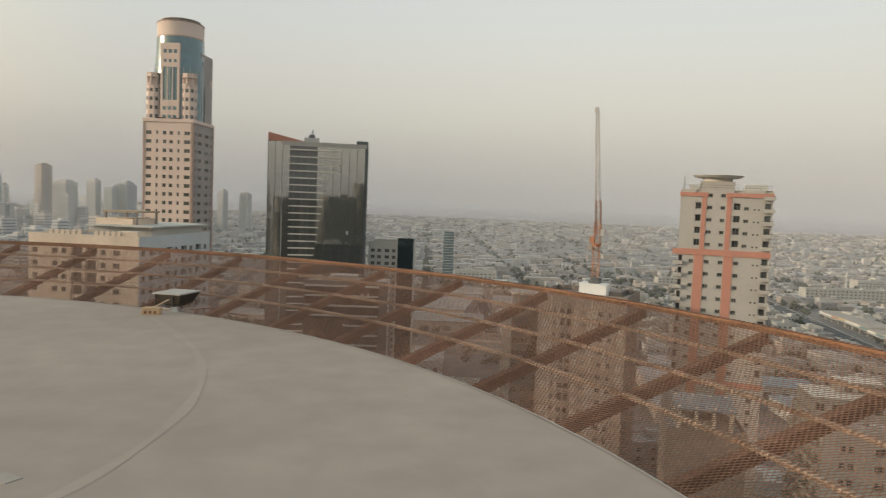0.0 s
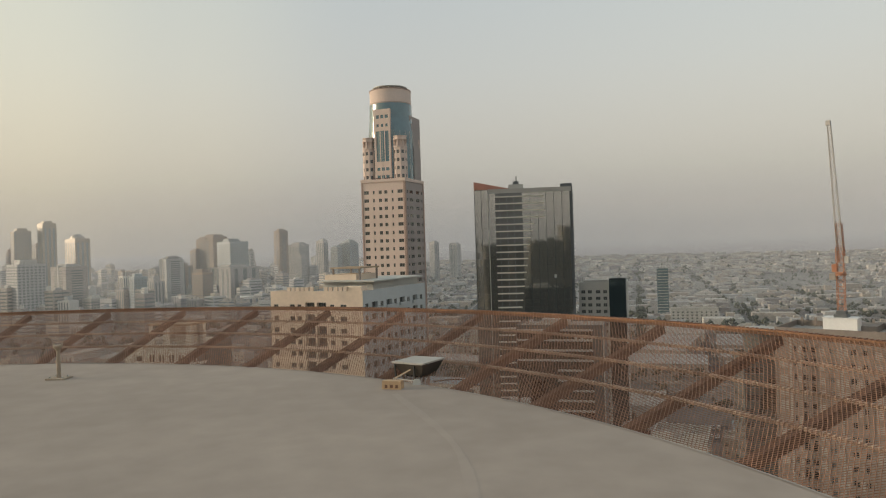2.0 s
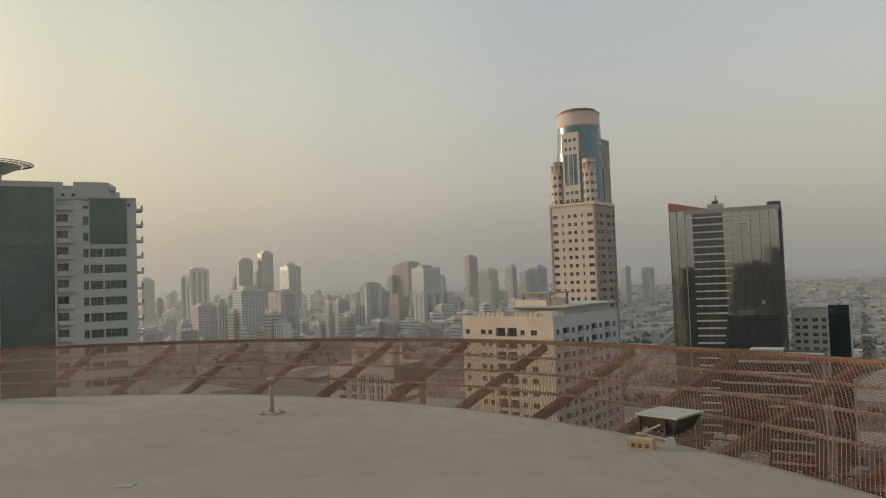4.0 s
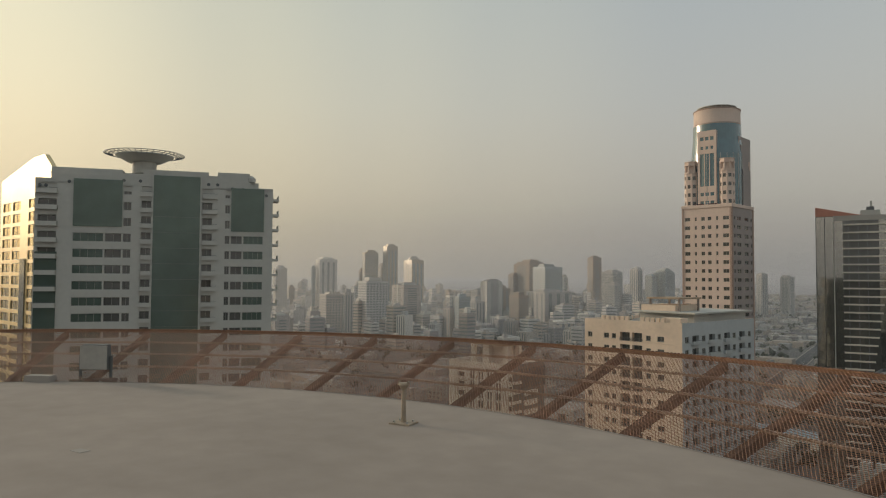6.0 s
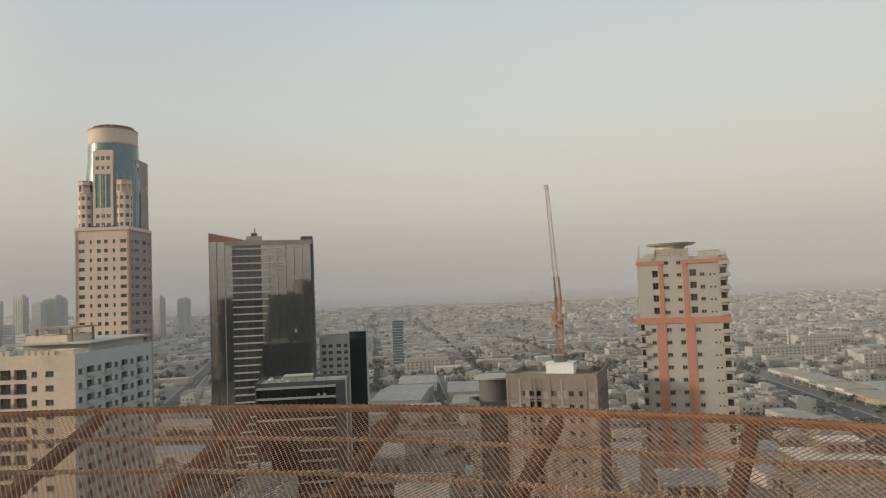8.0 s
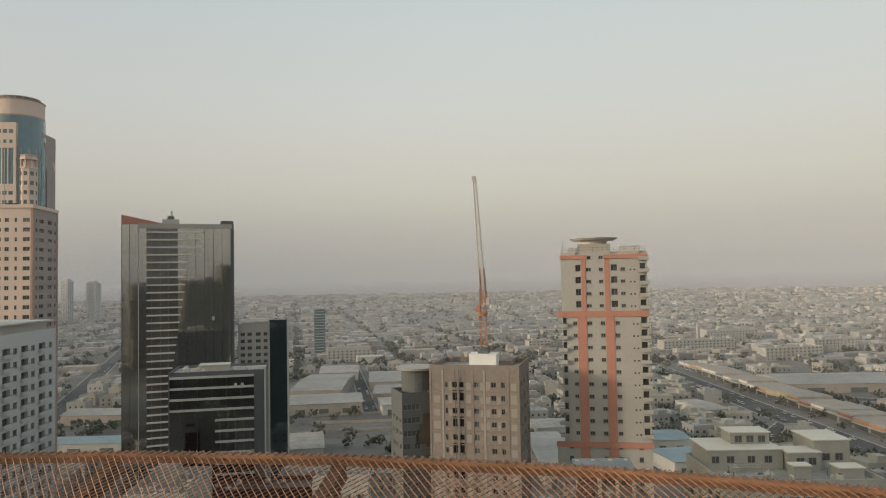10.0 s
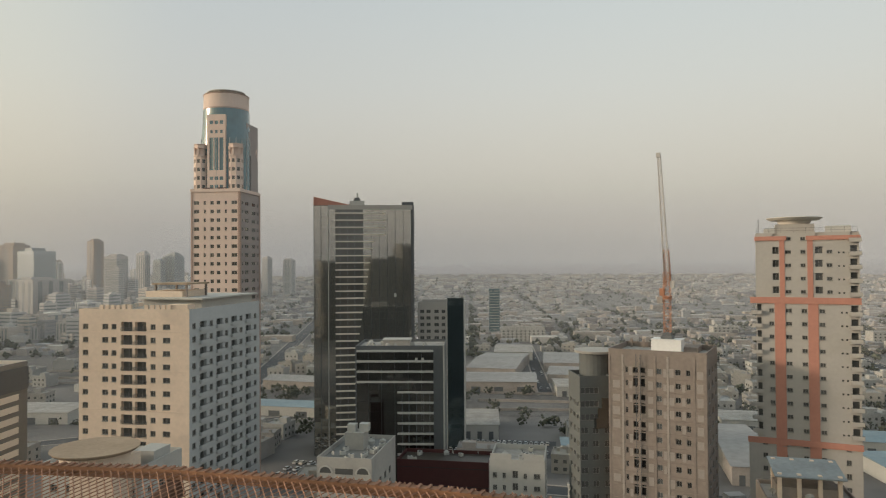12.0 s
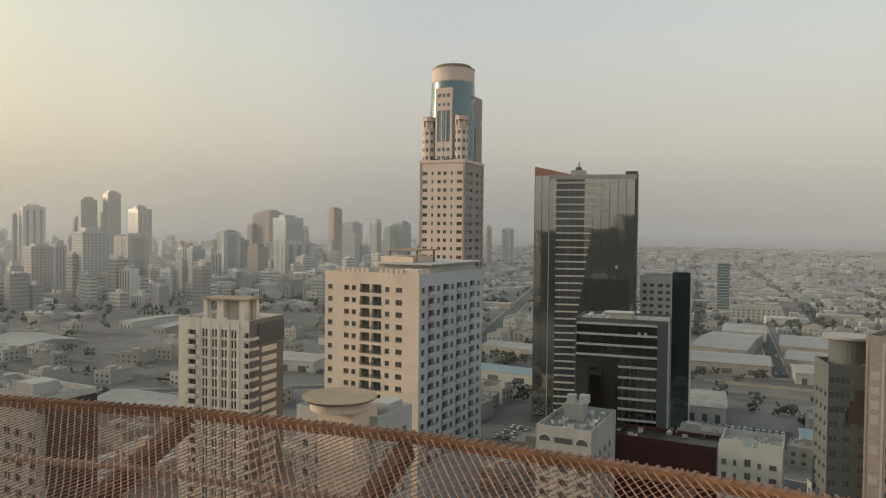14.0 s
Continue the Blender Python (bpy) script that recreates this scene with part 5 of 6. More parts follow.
# halls and sheds that can be told apart
HALLS = [(-62, 616, 40, 96, 8, 0), (-54, 527, 54, 44, 8, 0), (-57, 702, 36, 60, 8, 1), (-8, 640, 34, 70, 8, 0), (-3, 571, 30, 44, 7, 0), (0, 515, 26, 34, 7, 1), (-51, 391, 20, 40, 8, 1), (38, 660, 46, 80, 8, 0),
         (24, 570, 22, 60, 8, 0), (-180, 420, 60, 20, 6, 2), (-200, 505, 50, 26, 7, 0), (-150, 470, 34, 24, 6, 1), (3, 352, 18, 16, 6, 2)]
HALLS += [(140, 380, 30, 24, 7, 2), (138, 338, 24, 26, 7, 2), (76, 352, 20, 80, 8, 0), (95, 420, 30, 26, 7, 1), (360, 560, 110, 60, 7, 0), (390, 440, 120, 70, 7, 0), (345, 350, 90, 50, 7, 0), (-315, 382, 44, 30, 7, 1),
          (-573, 480, 16, 66, 6, 1), (-545, 340, 60, 44, 6, 0), (-520, 470, 16, 56, 5, 0), (-300, 250, 56, 26, 6, 0), (-330, 470, 60, 14, 5, 1), (205, 470, 16, 40, 6, 1)]
hall_label = ("pale sheet-roofed warehouse with low gable", "low pale flat-roofed workshop", "low shed with blue sheet roof")
for x, y, w, d, h, kindn in HALLS:
    t = thing("warehouse", pose(x, y, GZ, 0, 0, crng.uniform(-6, 10)), hall_label[kindn], "warehouse", "low halls in the city")
    s = Shape()
    s.box(0, 0, 0, w, d, h)
    part("wall", s, (M_CONCP, M_WHITE, M_WHITE)[kindn], t)
    s = Shape()
    rise = 2.5 if kindn == 0 else 0.8
    s.v = [(-w / 2 - 0.6, -d / 2 - 0.6, h), (w / 2 + 0.6, -d / 2 - 0.6, h), (w / 2 + 0.6, d / 2 + 0.6, h), (-w / 2 - 0.6, d / 2 + 0.6, h), (-w / 2 - 0.6, 0, h + rise), (w / 2 + 0.6, 0, h + rise)]
    s.f = [(0, 1, 5, 4), (2, 3, 4, 5), (0, 4, 3), (1, 2, 5), (0, 3, 2, 1)]
    s.m = [0] * 5
    part("roof", s, (M_SHED, M_ROOF, M_BLUEROOF)[kindn], t)
    for i in range(3):
        s = Shape()
        s.box(0, 0, 0, w * 0.12, 0.3, h * 0.55)
        part("gate", s, M_GREYD, t, at=pose(w * (-0.3 + 0.3 * i), -d / 2, 0))


# a row of shops with coloured fascias along the wide road
FASCIA = [material("fascia_" + n, c, 0.6, vary=0.1, fine=1.0, coarse=0.2, bump=0.0) for n, c in (("orange", (0.42, 0.22, 0.12)), ("red", (0.32, 0.11, 0.08)), ("yellow", (0.45, 0.34, 0.16)), ("teal", (0.14, 0.22, 0.23)), ("white", (0.62, 0.60, 0.56)))]
for k in range(22):
    y = 372 + 15.6 * k
    t = thing("shop", pose(283 + 0.045 * (y - 372), y, GZ, 0, 0, -2.6), "low shop with coloured fascia over dark glazing", "shop", "shops along the wide road")
    h = crng.choice((6.5, 7.5, 8.0))
    part("wall", Shape().box(0, 0, 0, 24, 15.2, h), M_CONCP, t)
    part("fascia", Shape().box(-12.2, 0, h - 2.4, 0.5, 14.4, 1.5), FASCIA[crng.choice((0, 0, 1, 2, 2, 3, 4, 4))], t)
    part("shop_window", Shape().box(-12.1, 0, 0.3, 0.25, 13.0, 3.4), M_WIN, t)
    part("awning", Shape().box(-13.0, 0, h - 3.0, 2.0, 14.4, 0.15), M_GREY, t)


def villa_mesh(n):
    r = random.Random(100 + n)
    s = Shape()
    w, d, h = r.uniform(11, 18), r.uniform(10, 16), r.choice((4.2, 7.4, 7.4, 8.0))
    s.box(0, 0, 0, w, d, h, 0)
    s.box(0, 0, h, w + 0.3, d + 0.3, 0.25, 0)
    for x0, y0, sx, sy in ((0, -d / 2, w, 0.3), (0, d / 2, w, 0.3), (-w / 2, 0, 0.3, d), (w / 2, 0, 0.3, d)):
        s.box(x0, y0, h + 0.25, sx, sy, 0.8, 0)
    s.box(w * 0.2, d * 0.15, h + 0.25, w * 0.35, d * 0.35, 2.8, 0)
    for z in ([1.2] if h < 5 else [1.2, 4.6]):
        for k in range(3):
            s.box(-w * 0.33 + w * 0.33 * k, -d / 2 - 0.02, z, 1.6, 0.12, 1.5, 1)
            s.box(-w / 2 - 0.02, -d * 0.3 + d * 0.3 * k, z, 0.12, 1.4, 1.5, 1)
            s.box(w / 2 + 0.02, -d * 0.3 + d * 0.3 * k, z, 0.12, 1.4, 1.5, 1)
    s.tube(-w * 0.3, d * 0.2, h + 0.25, 0.9, 0.9, 1.5, 10, 0)
    return s.mesh("villa", [M_VILLA, M_WIN])


M_VILLA = material("villa_render", (0.36, 0.35, 0.33), 0.9, vary=0.1, fine=0.6, coarse=0.06, bump=0.0, random_tint=0.28)
villas = [villa_mesh(i) for i in range(8)]
taken = [(x, y, max(w, d) * 0.7) for x, y, w, d, h, _ in HALLS] + NEAR_FREE + [(285, 372 + 15.6 * k, 14) for k in range(22)]


def free(x, y, r):
    return all((x - a) ** 2 + (y - b) ** 2 > (c + r) ** 2 for a, b, c in taken) and not near_road(x, y, 8)


MIDS = [(366, 850, 95, 16, 15, 8), (425, 745, 70, 16, 14, 8), (470, 980, 80, 18, 16, 8), (-57, 838, 50, 16, 17, 8), (309, 1030, 44, 18, 18, 8), (180, 900, 30, 16, 14, 8), (520, 820, 60, 16, 15, 8), (-300, 900, 40, 16, 16, 8)]
for x, y, w, d, h, turn in MIDS:
    taken.append((x, y, w * 0.5))
    H0 = House("apartment_row", x, y, turn, w, d, h, M_TERRACE, "long pale four-storey apartment row", "building", "apartment rows in the low town", parapet=0.8)
    n_ = int(w / 5)
    H0.windows("front", [((i + 0.3) / n_, (i + 0.7) / n_) for i in range(n_)], steps(1.2, h - 2.4, 3.4), 1.6, panes=1, sill=False)
    H0.finish()
    H0.roof_box("stair_house", w * 0.25, 1, 5, 5, 2.6, M_TERRACE)
    H0.roof_box("stair_house", -w * 0.2, 1, 5, 5, 2.6, M_TERRACE)
minaret = thing("minaret", pose(405, 935, GZ), "slender pale mosque minaret with gallery", "minaret")
part("shaft", Shape().tube(0, 0, 0, 1.7, 1.3, 24, 12), M_WHITE, minaret)
part("gallery", Shape().tube(0, 0, 24, 2.2, 2.2, 1.0, 12), M_WHITE, minaret)
part("spire", Shape().tube(0, 0, 25, 1.1, 0.15, 8, 12), M_WHITE, minaret)
slim = House("slim_tower", -96, 890, 8, 13, 12, 60, M_TEAL, "slim dark teal glass tower in the low town", "tower")
slim.finish()
for j in range(18):
    slim.strip("floor_band", "front", 0.04, 0.96, 2 + 3.4 * j, 2.5 + 3.4 * j, 0.2, M_GREY)
taken.append((-96, 890, 16))
made = 0
for _ in range(6000):
    if made >= 290:
        break
    left, r = crng.uniform(-38, 62), crng.uniform(255, 760)
    x, y = polar(left, r)
    if left > 31 and r > 290 and crng.random() < 0.95 or not free(x, y, 9):
        continue
    if -100 < x < 60 and 380 < y < 640:
        continue
    taken.append((x, y, 9))
    ob = part("house", crng.choice(villas), None, at=pose(x, y, GZ, 0, 0, crng.choice((0, 90, 180, 270)) + crng.uniform(-8, 16)))
    tagged(ob, "flat-roofed pale low house with parapet", "house", "low houses of the city")
    made += 1

# the endless low town: pale flat roofs along a grid of lanes, with yards and open lots between
town = Shape()
GRID = 0.14
cg, sg = math.cos(GRID), math.sin(GRID)
for gi in range(-95, 96):
    for gj in range(10, 108):
        if gi % 6 == 0 or gj % 5 == 0:
            continue
        gx, gy = gi * 21.0 + crng.uniform(-2, 2), gj * 20.0 + crng.uniform(-2, 2)
        x, y = gx * cg - gy * sg, gx * sg + gy * cg
        r, left = math.hypot(x, y), math.degrees(math.atan2(-x, y))
        if not (300 < r < 2100 and -60 < left < 90):
            continue
        lot = noise.noise(Vector((x * 0.0045, y * 0.0045, 3.0)))
        if lot > 0.22 or crng.random() < (0.93 if left > 31 and r < 800 else 0.6 if left > 31 and r < 1300 else 0.24):
            continue
        if r < 800 and not free(x, y, 9) or near_road(x, y, 9) or -110 < x < 70 and 380 < y < 650:
            continue
        big = crng.random() < 0.22
        w, d = (crng.uniform(24, 44), crng.uniform(15, 19)) if big else (crng.uniform(9, 19), crng.uniform(8, 17))
        h = crng.choice((3.6, 4.2, 4.6, 7, 7.4)) * (1.9 if crng.random() < 0.035 else 1.0)
        turn, z = GRID + crng.uniform(-0.04, 0.04), ground_z(r)
        town.box(x, y, z, w, d, h, 0, turn)
        if crng.random() < 0.5 and not big:
            town.box(x + crng.uniform(-2, 2), y + crng.uniform(-2, 2), z + h, w * 0.4, d * 0.4, 2.6, 0, turn)
for r0 in np.geomspace(2080, 3100, 28):
    n = int(r0 * radians(150) / 34)
    for k in range(n):
        if crng.random() < 0.35:
            continue
        r, left = r0 + crng.uniform(-20, 20), -60 + 150 * (k + crng.random()) / n
        x, y = polar(left, r)
        town.box(x, y, ground_z(r), crng.uniform(12, 40), crng.uniform(10, 24), crng.choice((4, 5, 7.5)), 0, GRID)
tn = part("low_town", town, M_HOUSE)
tagged(tn, "endless low pale flat-roofed houses of the town", "town houses", kind="stuff")

# open dirt lots with hedges
for x, y, w, d, turn in ((-420, 330, 190, 120, 12), (-330, 330, 90, 60, 30), (-440, 520, 240, 130, 14), (-25, 480, 110, 110, 4), (-300, 560, 110, 90, 10), (-560, 390, 120, 100, 20), (40, 690, 60, 80, 6)):
    lot = thing("dirt_lot", pose(x, y, GZ + 0.06, 0, 0, turn), "open trodden dirt lot between the houses", "ground", kind="structure")
    s = Shape()
    edge = [(w / 2 * math.cos(a) * crng.uniform(0.85, 1.1), d / 2 * math.sin(a) * crng.uniform(0.85, 1.1), 0) for a in (2 * math.pi * k / 14 for k in range(14))]
    s.face(edge)
    part("dirt", s, M_LOT, lot)
    for k in range(3):
        y1 = d * (-0.3 + 0.25 * k)
        part("low_wall", Shape().box(0, 0, -0.06, w * crng.uniform(0.3, 0.7), 0.4, 1.8), M_CONCP, lot, at=pose(crng.uniform(-0.1, 0.1) * w, y1, 0, 0, 0, crng.uniform(-6, 6)))

# dusty trees between the houses
trees = Shape()
for _ in range(6800):
    left = crng.uniform(-58, 85)
    r = 390 * math.exp(crng.random() ** 0.9 * math.log(2700 / 390))
    x, y = polar(left, r)
    if r > 450 and crng.random() < 0.6:   # in rows along the lanes
        gx, gy = x * cg + y * sg, y * cg - x * sg
        if crng.random() < 0.5:
            gx = round(gx / 126) * 126 + crng.uniform(-4, 4)
        else:
            gy = round(gy / 100) * 100 + crng.uniform(-4, 4)
        x, y = gx * cg - gy * sg, gx * sg + gy * cg
    if (left > 31 and r < 800 and crng.random() < 0.84) or (-120 < x < 75 and 290 < y < 660 and crng.random() < 0.75):
        continue
    if r < 800 and any((x - a) ** 2 + (y - b) ** 2 < (c * 0.75) ** 2 for a, b, c in taken) or near_road(x, y, 1):
        continue
    z = ground_z(r)
    k = crng.uniform(1.6, 3.4) * (1 + r / 4000)
    near_ = r < 720
    for _ in range(22 if near_ else 5 if r < 1000 else 3):
        ox, oy, oz = crng.gauss(0, k * 0.6), crng.gauss(0, k * 0.6), crng.uniform(0.2, 1.6) * k
        n0 = len(trees.v)
        q = k * (crng.uniform(0.16, 0.42) if near_ else crng.uniform(0.45, 0.9))
        pts = [(1, 0, 0), (-1, 0, 0), (0, 1, 0), (0, -1, 0), (0, 0, 1), (0, 0, -0.8)]
        for px_, py_, pz_ in pts:
            j = crng.uniform(0.7, 1.3) * q
            trees.v.append((x + ox + px_ * j, y + oy + py_ * j, z + oz + 0.8 + pz_ * j))
        for f in ((0, 2, 4), (2, 1, 4), (1, 3, 4), (3, 0, 4), (2, 0, 5), (1, 2, 5), (3, 1, 5), (0, 3, 5)):
            trees.f.append(tuple(n0 + i for i in f))
            trees.m.append(0)
tr = part("far_trees", trees, M_LEAF)
tagged(tr, "dusty dark green trees scattered between houses", "trees", kind="stuff")

# ---------- the far high-rises ----------
FAR = [(57.9, 1700, 48, 132), (58.9, 1700, 10, 112), (54.4, 1500, 29, 146), (55.1, 1550, 13, 108), (53.4, 1560, 19, 119), (52.8, 1480, 25, 159), (50.9, 1400, 37, 136), (41.5, 1700, 56, 133), (40.1, 1450, 45, 117), (42.8, 1700, 20, 100),
       (36.4, 1700, 26, 140), (35.1, 1800, 40, 106), (33.2, 1900, 26, 113), (31.1, 1900, 43, 104), (32.1, 1850, 23, 95), (44.0, 1400, 39, 74), (38.8, 1700, 18, 95), (34.9, 1600, 20, 80), (24.2, 1900, 19, 100), (22.5, 1900, 24, 94), (61.5, 1500, 26, 112)]
NEARER = [(54.2, 1080, 35, 88), (57.5, 1050, 30, 69), (56.2, 1000, 16, 72), (51.5, 1150, 37, 82), (48.0, 1110, 34, 43), (47.9, 1150, 13, 65), (47.0, 1050, 23, 66), (50.0, 1120, 27, 36), (40.0, 1250, 60, 71), (44.6, 1300, 31, 88), (42.4, 1150, 23, 66),
          (39.3, 1070, 35, 27), (44.9, 1150, 68, 14), (58.9, 950, 17, 49), (45.8, 1200, 22, 54), (61.6, 900, 22, 46)]


FAR_LOOK = {"pale": (M_FARTOWER, M_FARWIN), "blue": (M_FARBLUE, M_FARWIN), "brown": (M_FARBROWN, M_FARWIN), "bronze": (M_FARGLASS, M_FARBLUE), "dull": (M_HAZYWALL, M_FARWIN)}


def far_tower(left, r, w, h, style, look_name, crown="room"):
    """A high-rise of the skyline: style 0 has framed windows in piers, 1 tall glass strips, 2 balcony floors between plain ends."""
    x, y = polar(left, r)
    words = ("high-rise with a grid of piers and windows", "high-rise with tall glass strips", "high-rise with balcony floors between plain ends")[style]
    t = thing("high_rise", pose(x, y, ground_z(r), 0, 0, crng.uniform(-26, -4)), "hazy " + look_name + " " + words, "high-rise", "far high-rises of the skyline")
    d = w * crng.uniform(0.7, 1.0)
    mat, win = FAR_LOOK[look_name]
    part("wall", Shape().box(0, 0, 0, w, d, h), mat, t)
    if style == 0:
        n = max(3, int(w / 5))
        s = Shape()
        for j in range(int(h / 3.8) - 1):
            for i in range(n):
                s.box(w * ((i + 0.5) / n - 0.5), 0, 3 + 3.8 * j, w / n * 0.55, d + 0.5, 2.0)
                s.box(0, d * ((i + 0.5) / n - 0.5), 3 + 3.8 * j, w + 0.5, d / n * 0.55, 2.0)
        ob = part("window_grid", s, win, t)
        ob["kind"] = "stuff"
        part("base", Shape().box(0, 0, 0, w * 1.1, d * 1.1, 9), mat, t)
    elif style == 1:
        strip_ = Shape().box(0, 0, 0, w * 0.09, d + 0.6, h * 0.93).mesh("glass_strip", [win])
        for i in range(4):
            part("glass_strip", strip_, None, t, at=pose(w * (-0.36 + 0.24 * i), 0, 2))
        side = Shape().box(0, 0, 0, w + 0.6, d * 0.12, h * 0.93).mesh("glass_strip", [win])
        for i in range(3):
            part("glass_strip", side, None, t, at=pose(0, d * (-0.3 + 0.3 * i), 2))
    else:
        s = Shape()
        for j in range(int(h / 3.6) - 1):
            s.box(0, 0, 3 + 3.6 * j, w * 0.56, d + 0.6, 1.7).box(0, 0, 3 + 3.6 * j, w + 0.6, d * 0.5, 1.7)
        ob = part("window_rows", s, win, t)
        ob["kind"] = "stuff"
        part("centre_pier", Shape().box(0, 0, 0, w * 0.1, d + 1.2, h + 2.0), mat, t)
    if crown == "round":
        part("crown", Shape().tube(0, 0, h, min(w, d) * 0.46, min(w, d) * 0.40, 5, 20).tube(0, 0, h + 5, min(w, d) * 0.3, min(w, d) * 0.2, 3, 20), mat, t)
    elif crown == "steps":
        part("crown", Shape().box(0, 0, h, w * 0.8, d * 0.8, 5).box(w * 0.05, 0, h + 5, w * 0.5, d * 0.5, 5).box(w * 0.05, 0, h + 10, 1.2, 1.2, 7), mat, t)
    else:
        part("roof_room", Shape().box(0, 0, 0, w * crng.uniform(0.4, 0.7), d * 0.6, crng.uniform(3, 6)), mat, t, at=pose(crng.uniform(-0.1, 0.1) * w, 0, h))
        part("roof_mast", Shape().box(w * 0.2, d * 0.1, h, 0.8, 0.8, crng.uniform(4, 9)), mat, t)


LOOKS = ("pale", "blue", "pale", "brown", "pale", "dull")
for i, (left, r, w, h) in enumerate(FAR):
    kind_ = "bronze" if i in (2, 5, 6) else "brown" if i in (7, 10) else "blue" if i in (8, 14) else "dull" if left < 26 else LOOKS[i % 6]
    far_tower(left, r, w, h - (8 if i in (6, 7) else 0), 1 if i in (5, 6) else (i + 1) % 3, kind_, "round" if i == 6 else "steps" if i in (7, 13) else "room")
for i, (left, r, w, h) in enumerate(NEARER):
    far_tower(left, r, w, h, 0 if i in (0, 1, 6) else (2, 0, 1)[i % 3], "pale" if i in (0, 1, 4, 12) else LOOKS[(i * 5 + 1) % 6])
for i in range(22):
    left = crng.uniform(29, 84)
    r = crng.uniform(980, 2000)
    h = crng.uniform(18, 40) if r < 1300 else crng.uniform(30, 62)
    far_tower(left, r, crng.uniform(13, 25), h * (1.0 if left > 33 else 0.6), i % 3, LOOKS[i % 6])
city = Shape()
for _ in range(1250):
    left, r = crng.uniform(26, 92), crng.uniform(900, 2600)
    x, y = polar(left, r)
    h = crng.uniform(10, 32) + (crng.random() < 0.2) * crng.uniform(8, 36)
    w, d, turn = crng.uniform(11, 25), crng.uniform(11, 24), crng.uniform(-0.4, 0.2)
    city.box(x, y, ground_z(r), w, d, h, 0, turn)
    if crng.random() < 0.5:
        for j in range(int(h / 4.5)):
            city.box(x, y, ground_z(r) + 2 + 4.5 * j, w * 0.9, d + 0.5, 1.7, 1, turn)
            city.box(x, y, ground_z(r) + 2 + 4.5 * j, w + 0.4, d * 0.85, 1.7, 1, turn)
    else:
        for j in range(4):
            q = w * (-0.36 + 0.24 * j)
            city.box(x + math.cos(turn) * q, y + math.sin(turn) * q, ground_z(r) + 1, w * 0.09, d + 0.5, h - 3, 1, turn)
    city.box(x, y, ground_z(r) + h, w * crng.uniform(0.25, 0.5), d * 0.4, crng.uniform(2, 5), 0, turn)
cb = part("far_blocks", city, [M_CITY, M_FARWIN])
tagged(cb, "crowded hazy grey apartment blocks of the far city", "far buildings", kind="stuff")

# ---------- the haze bank on the horizon: a ring with haze painted as emission ---
M_HAZE = bpy.data.materials.new("horizon_haze")
M_HAZE.use_nodes = True
ht = M_HAZE.node_tree
ht.nodes.clear()
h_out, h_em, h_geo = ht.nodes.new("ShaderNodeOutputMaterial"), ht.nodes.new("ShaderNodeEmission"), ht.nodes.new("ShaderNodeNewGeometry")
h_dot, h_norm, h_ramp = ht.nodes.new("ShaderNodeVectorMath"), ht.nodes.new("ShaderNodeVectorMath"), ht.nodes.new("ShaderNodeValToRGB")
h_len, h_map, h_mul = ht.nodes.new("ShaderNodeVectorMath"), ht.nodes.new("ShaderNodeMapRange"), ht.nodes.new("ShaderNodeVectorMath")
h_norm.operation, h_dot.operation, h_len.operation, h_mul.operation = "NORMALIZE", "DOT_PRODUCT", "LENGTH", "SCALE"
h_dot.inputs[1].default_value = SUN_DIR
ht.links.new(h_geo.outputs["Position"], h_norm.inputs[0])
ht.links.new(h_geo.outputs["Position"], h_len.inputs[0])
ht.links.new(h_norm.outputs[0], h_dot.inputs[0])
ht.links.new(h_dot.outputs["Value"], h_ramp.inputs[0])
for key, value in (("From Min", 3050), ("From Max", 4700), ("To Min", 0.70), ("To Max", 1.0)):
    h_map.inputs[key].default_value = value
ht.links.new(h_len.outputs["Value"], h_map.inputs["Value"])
# Emission rises towards the sun, imitating its glow in the haze.
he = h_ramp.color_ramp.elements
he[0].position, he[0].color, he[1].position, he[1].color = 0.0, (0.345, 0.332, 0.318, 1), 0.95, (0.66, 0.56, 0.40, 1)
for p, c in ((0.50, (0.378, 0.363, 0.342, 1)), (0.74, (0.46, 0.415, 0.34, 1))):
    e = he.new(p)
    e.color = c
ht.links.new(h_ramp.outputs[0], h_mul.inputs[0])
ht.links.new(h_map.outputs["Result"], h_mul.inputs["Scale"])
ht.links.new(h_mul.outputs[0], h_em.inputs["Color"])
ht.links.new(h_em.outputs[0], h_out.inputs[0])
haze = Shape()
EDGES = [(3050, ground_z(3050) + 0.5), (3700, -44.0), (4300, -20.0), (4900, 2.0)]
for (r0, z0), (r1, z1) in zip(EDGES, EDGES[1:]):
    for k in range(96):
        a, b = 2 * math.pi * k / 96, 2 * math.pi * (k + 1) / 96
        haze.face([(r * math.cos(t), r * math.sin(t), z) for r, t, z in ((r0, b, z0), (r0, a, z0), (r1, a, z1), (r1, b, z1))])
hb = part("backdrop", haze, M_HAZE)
tagged(hb, "glowing backdrop ring painted as haze along the horizon", "backdrop", kind="structure")

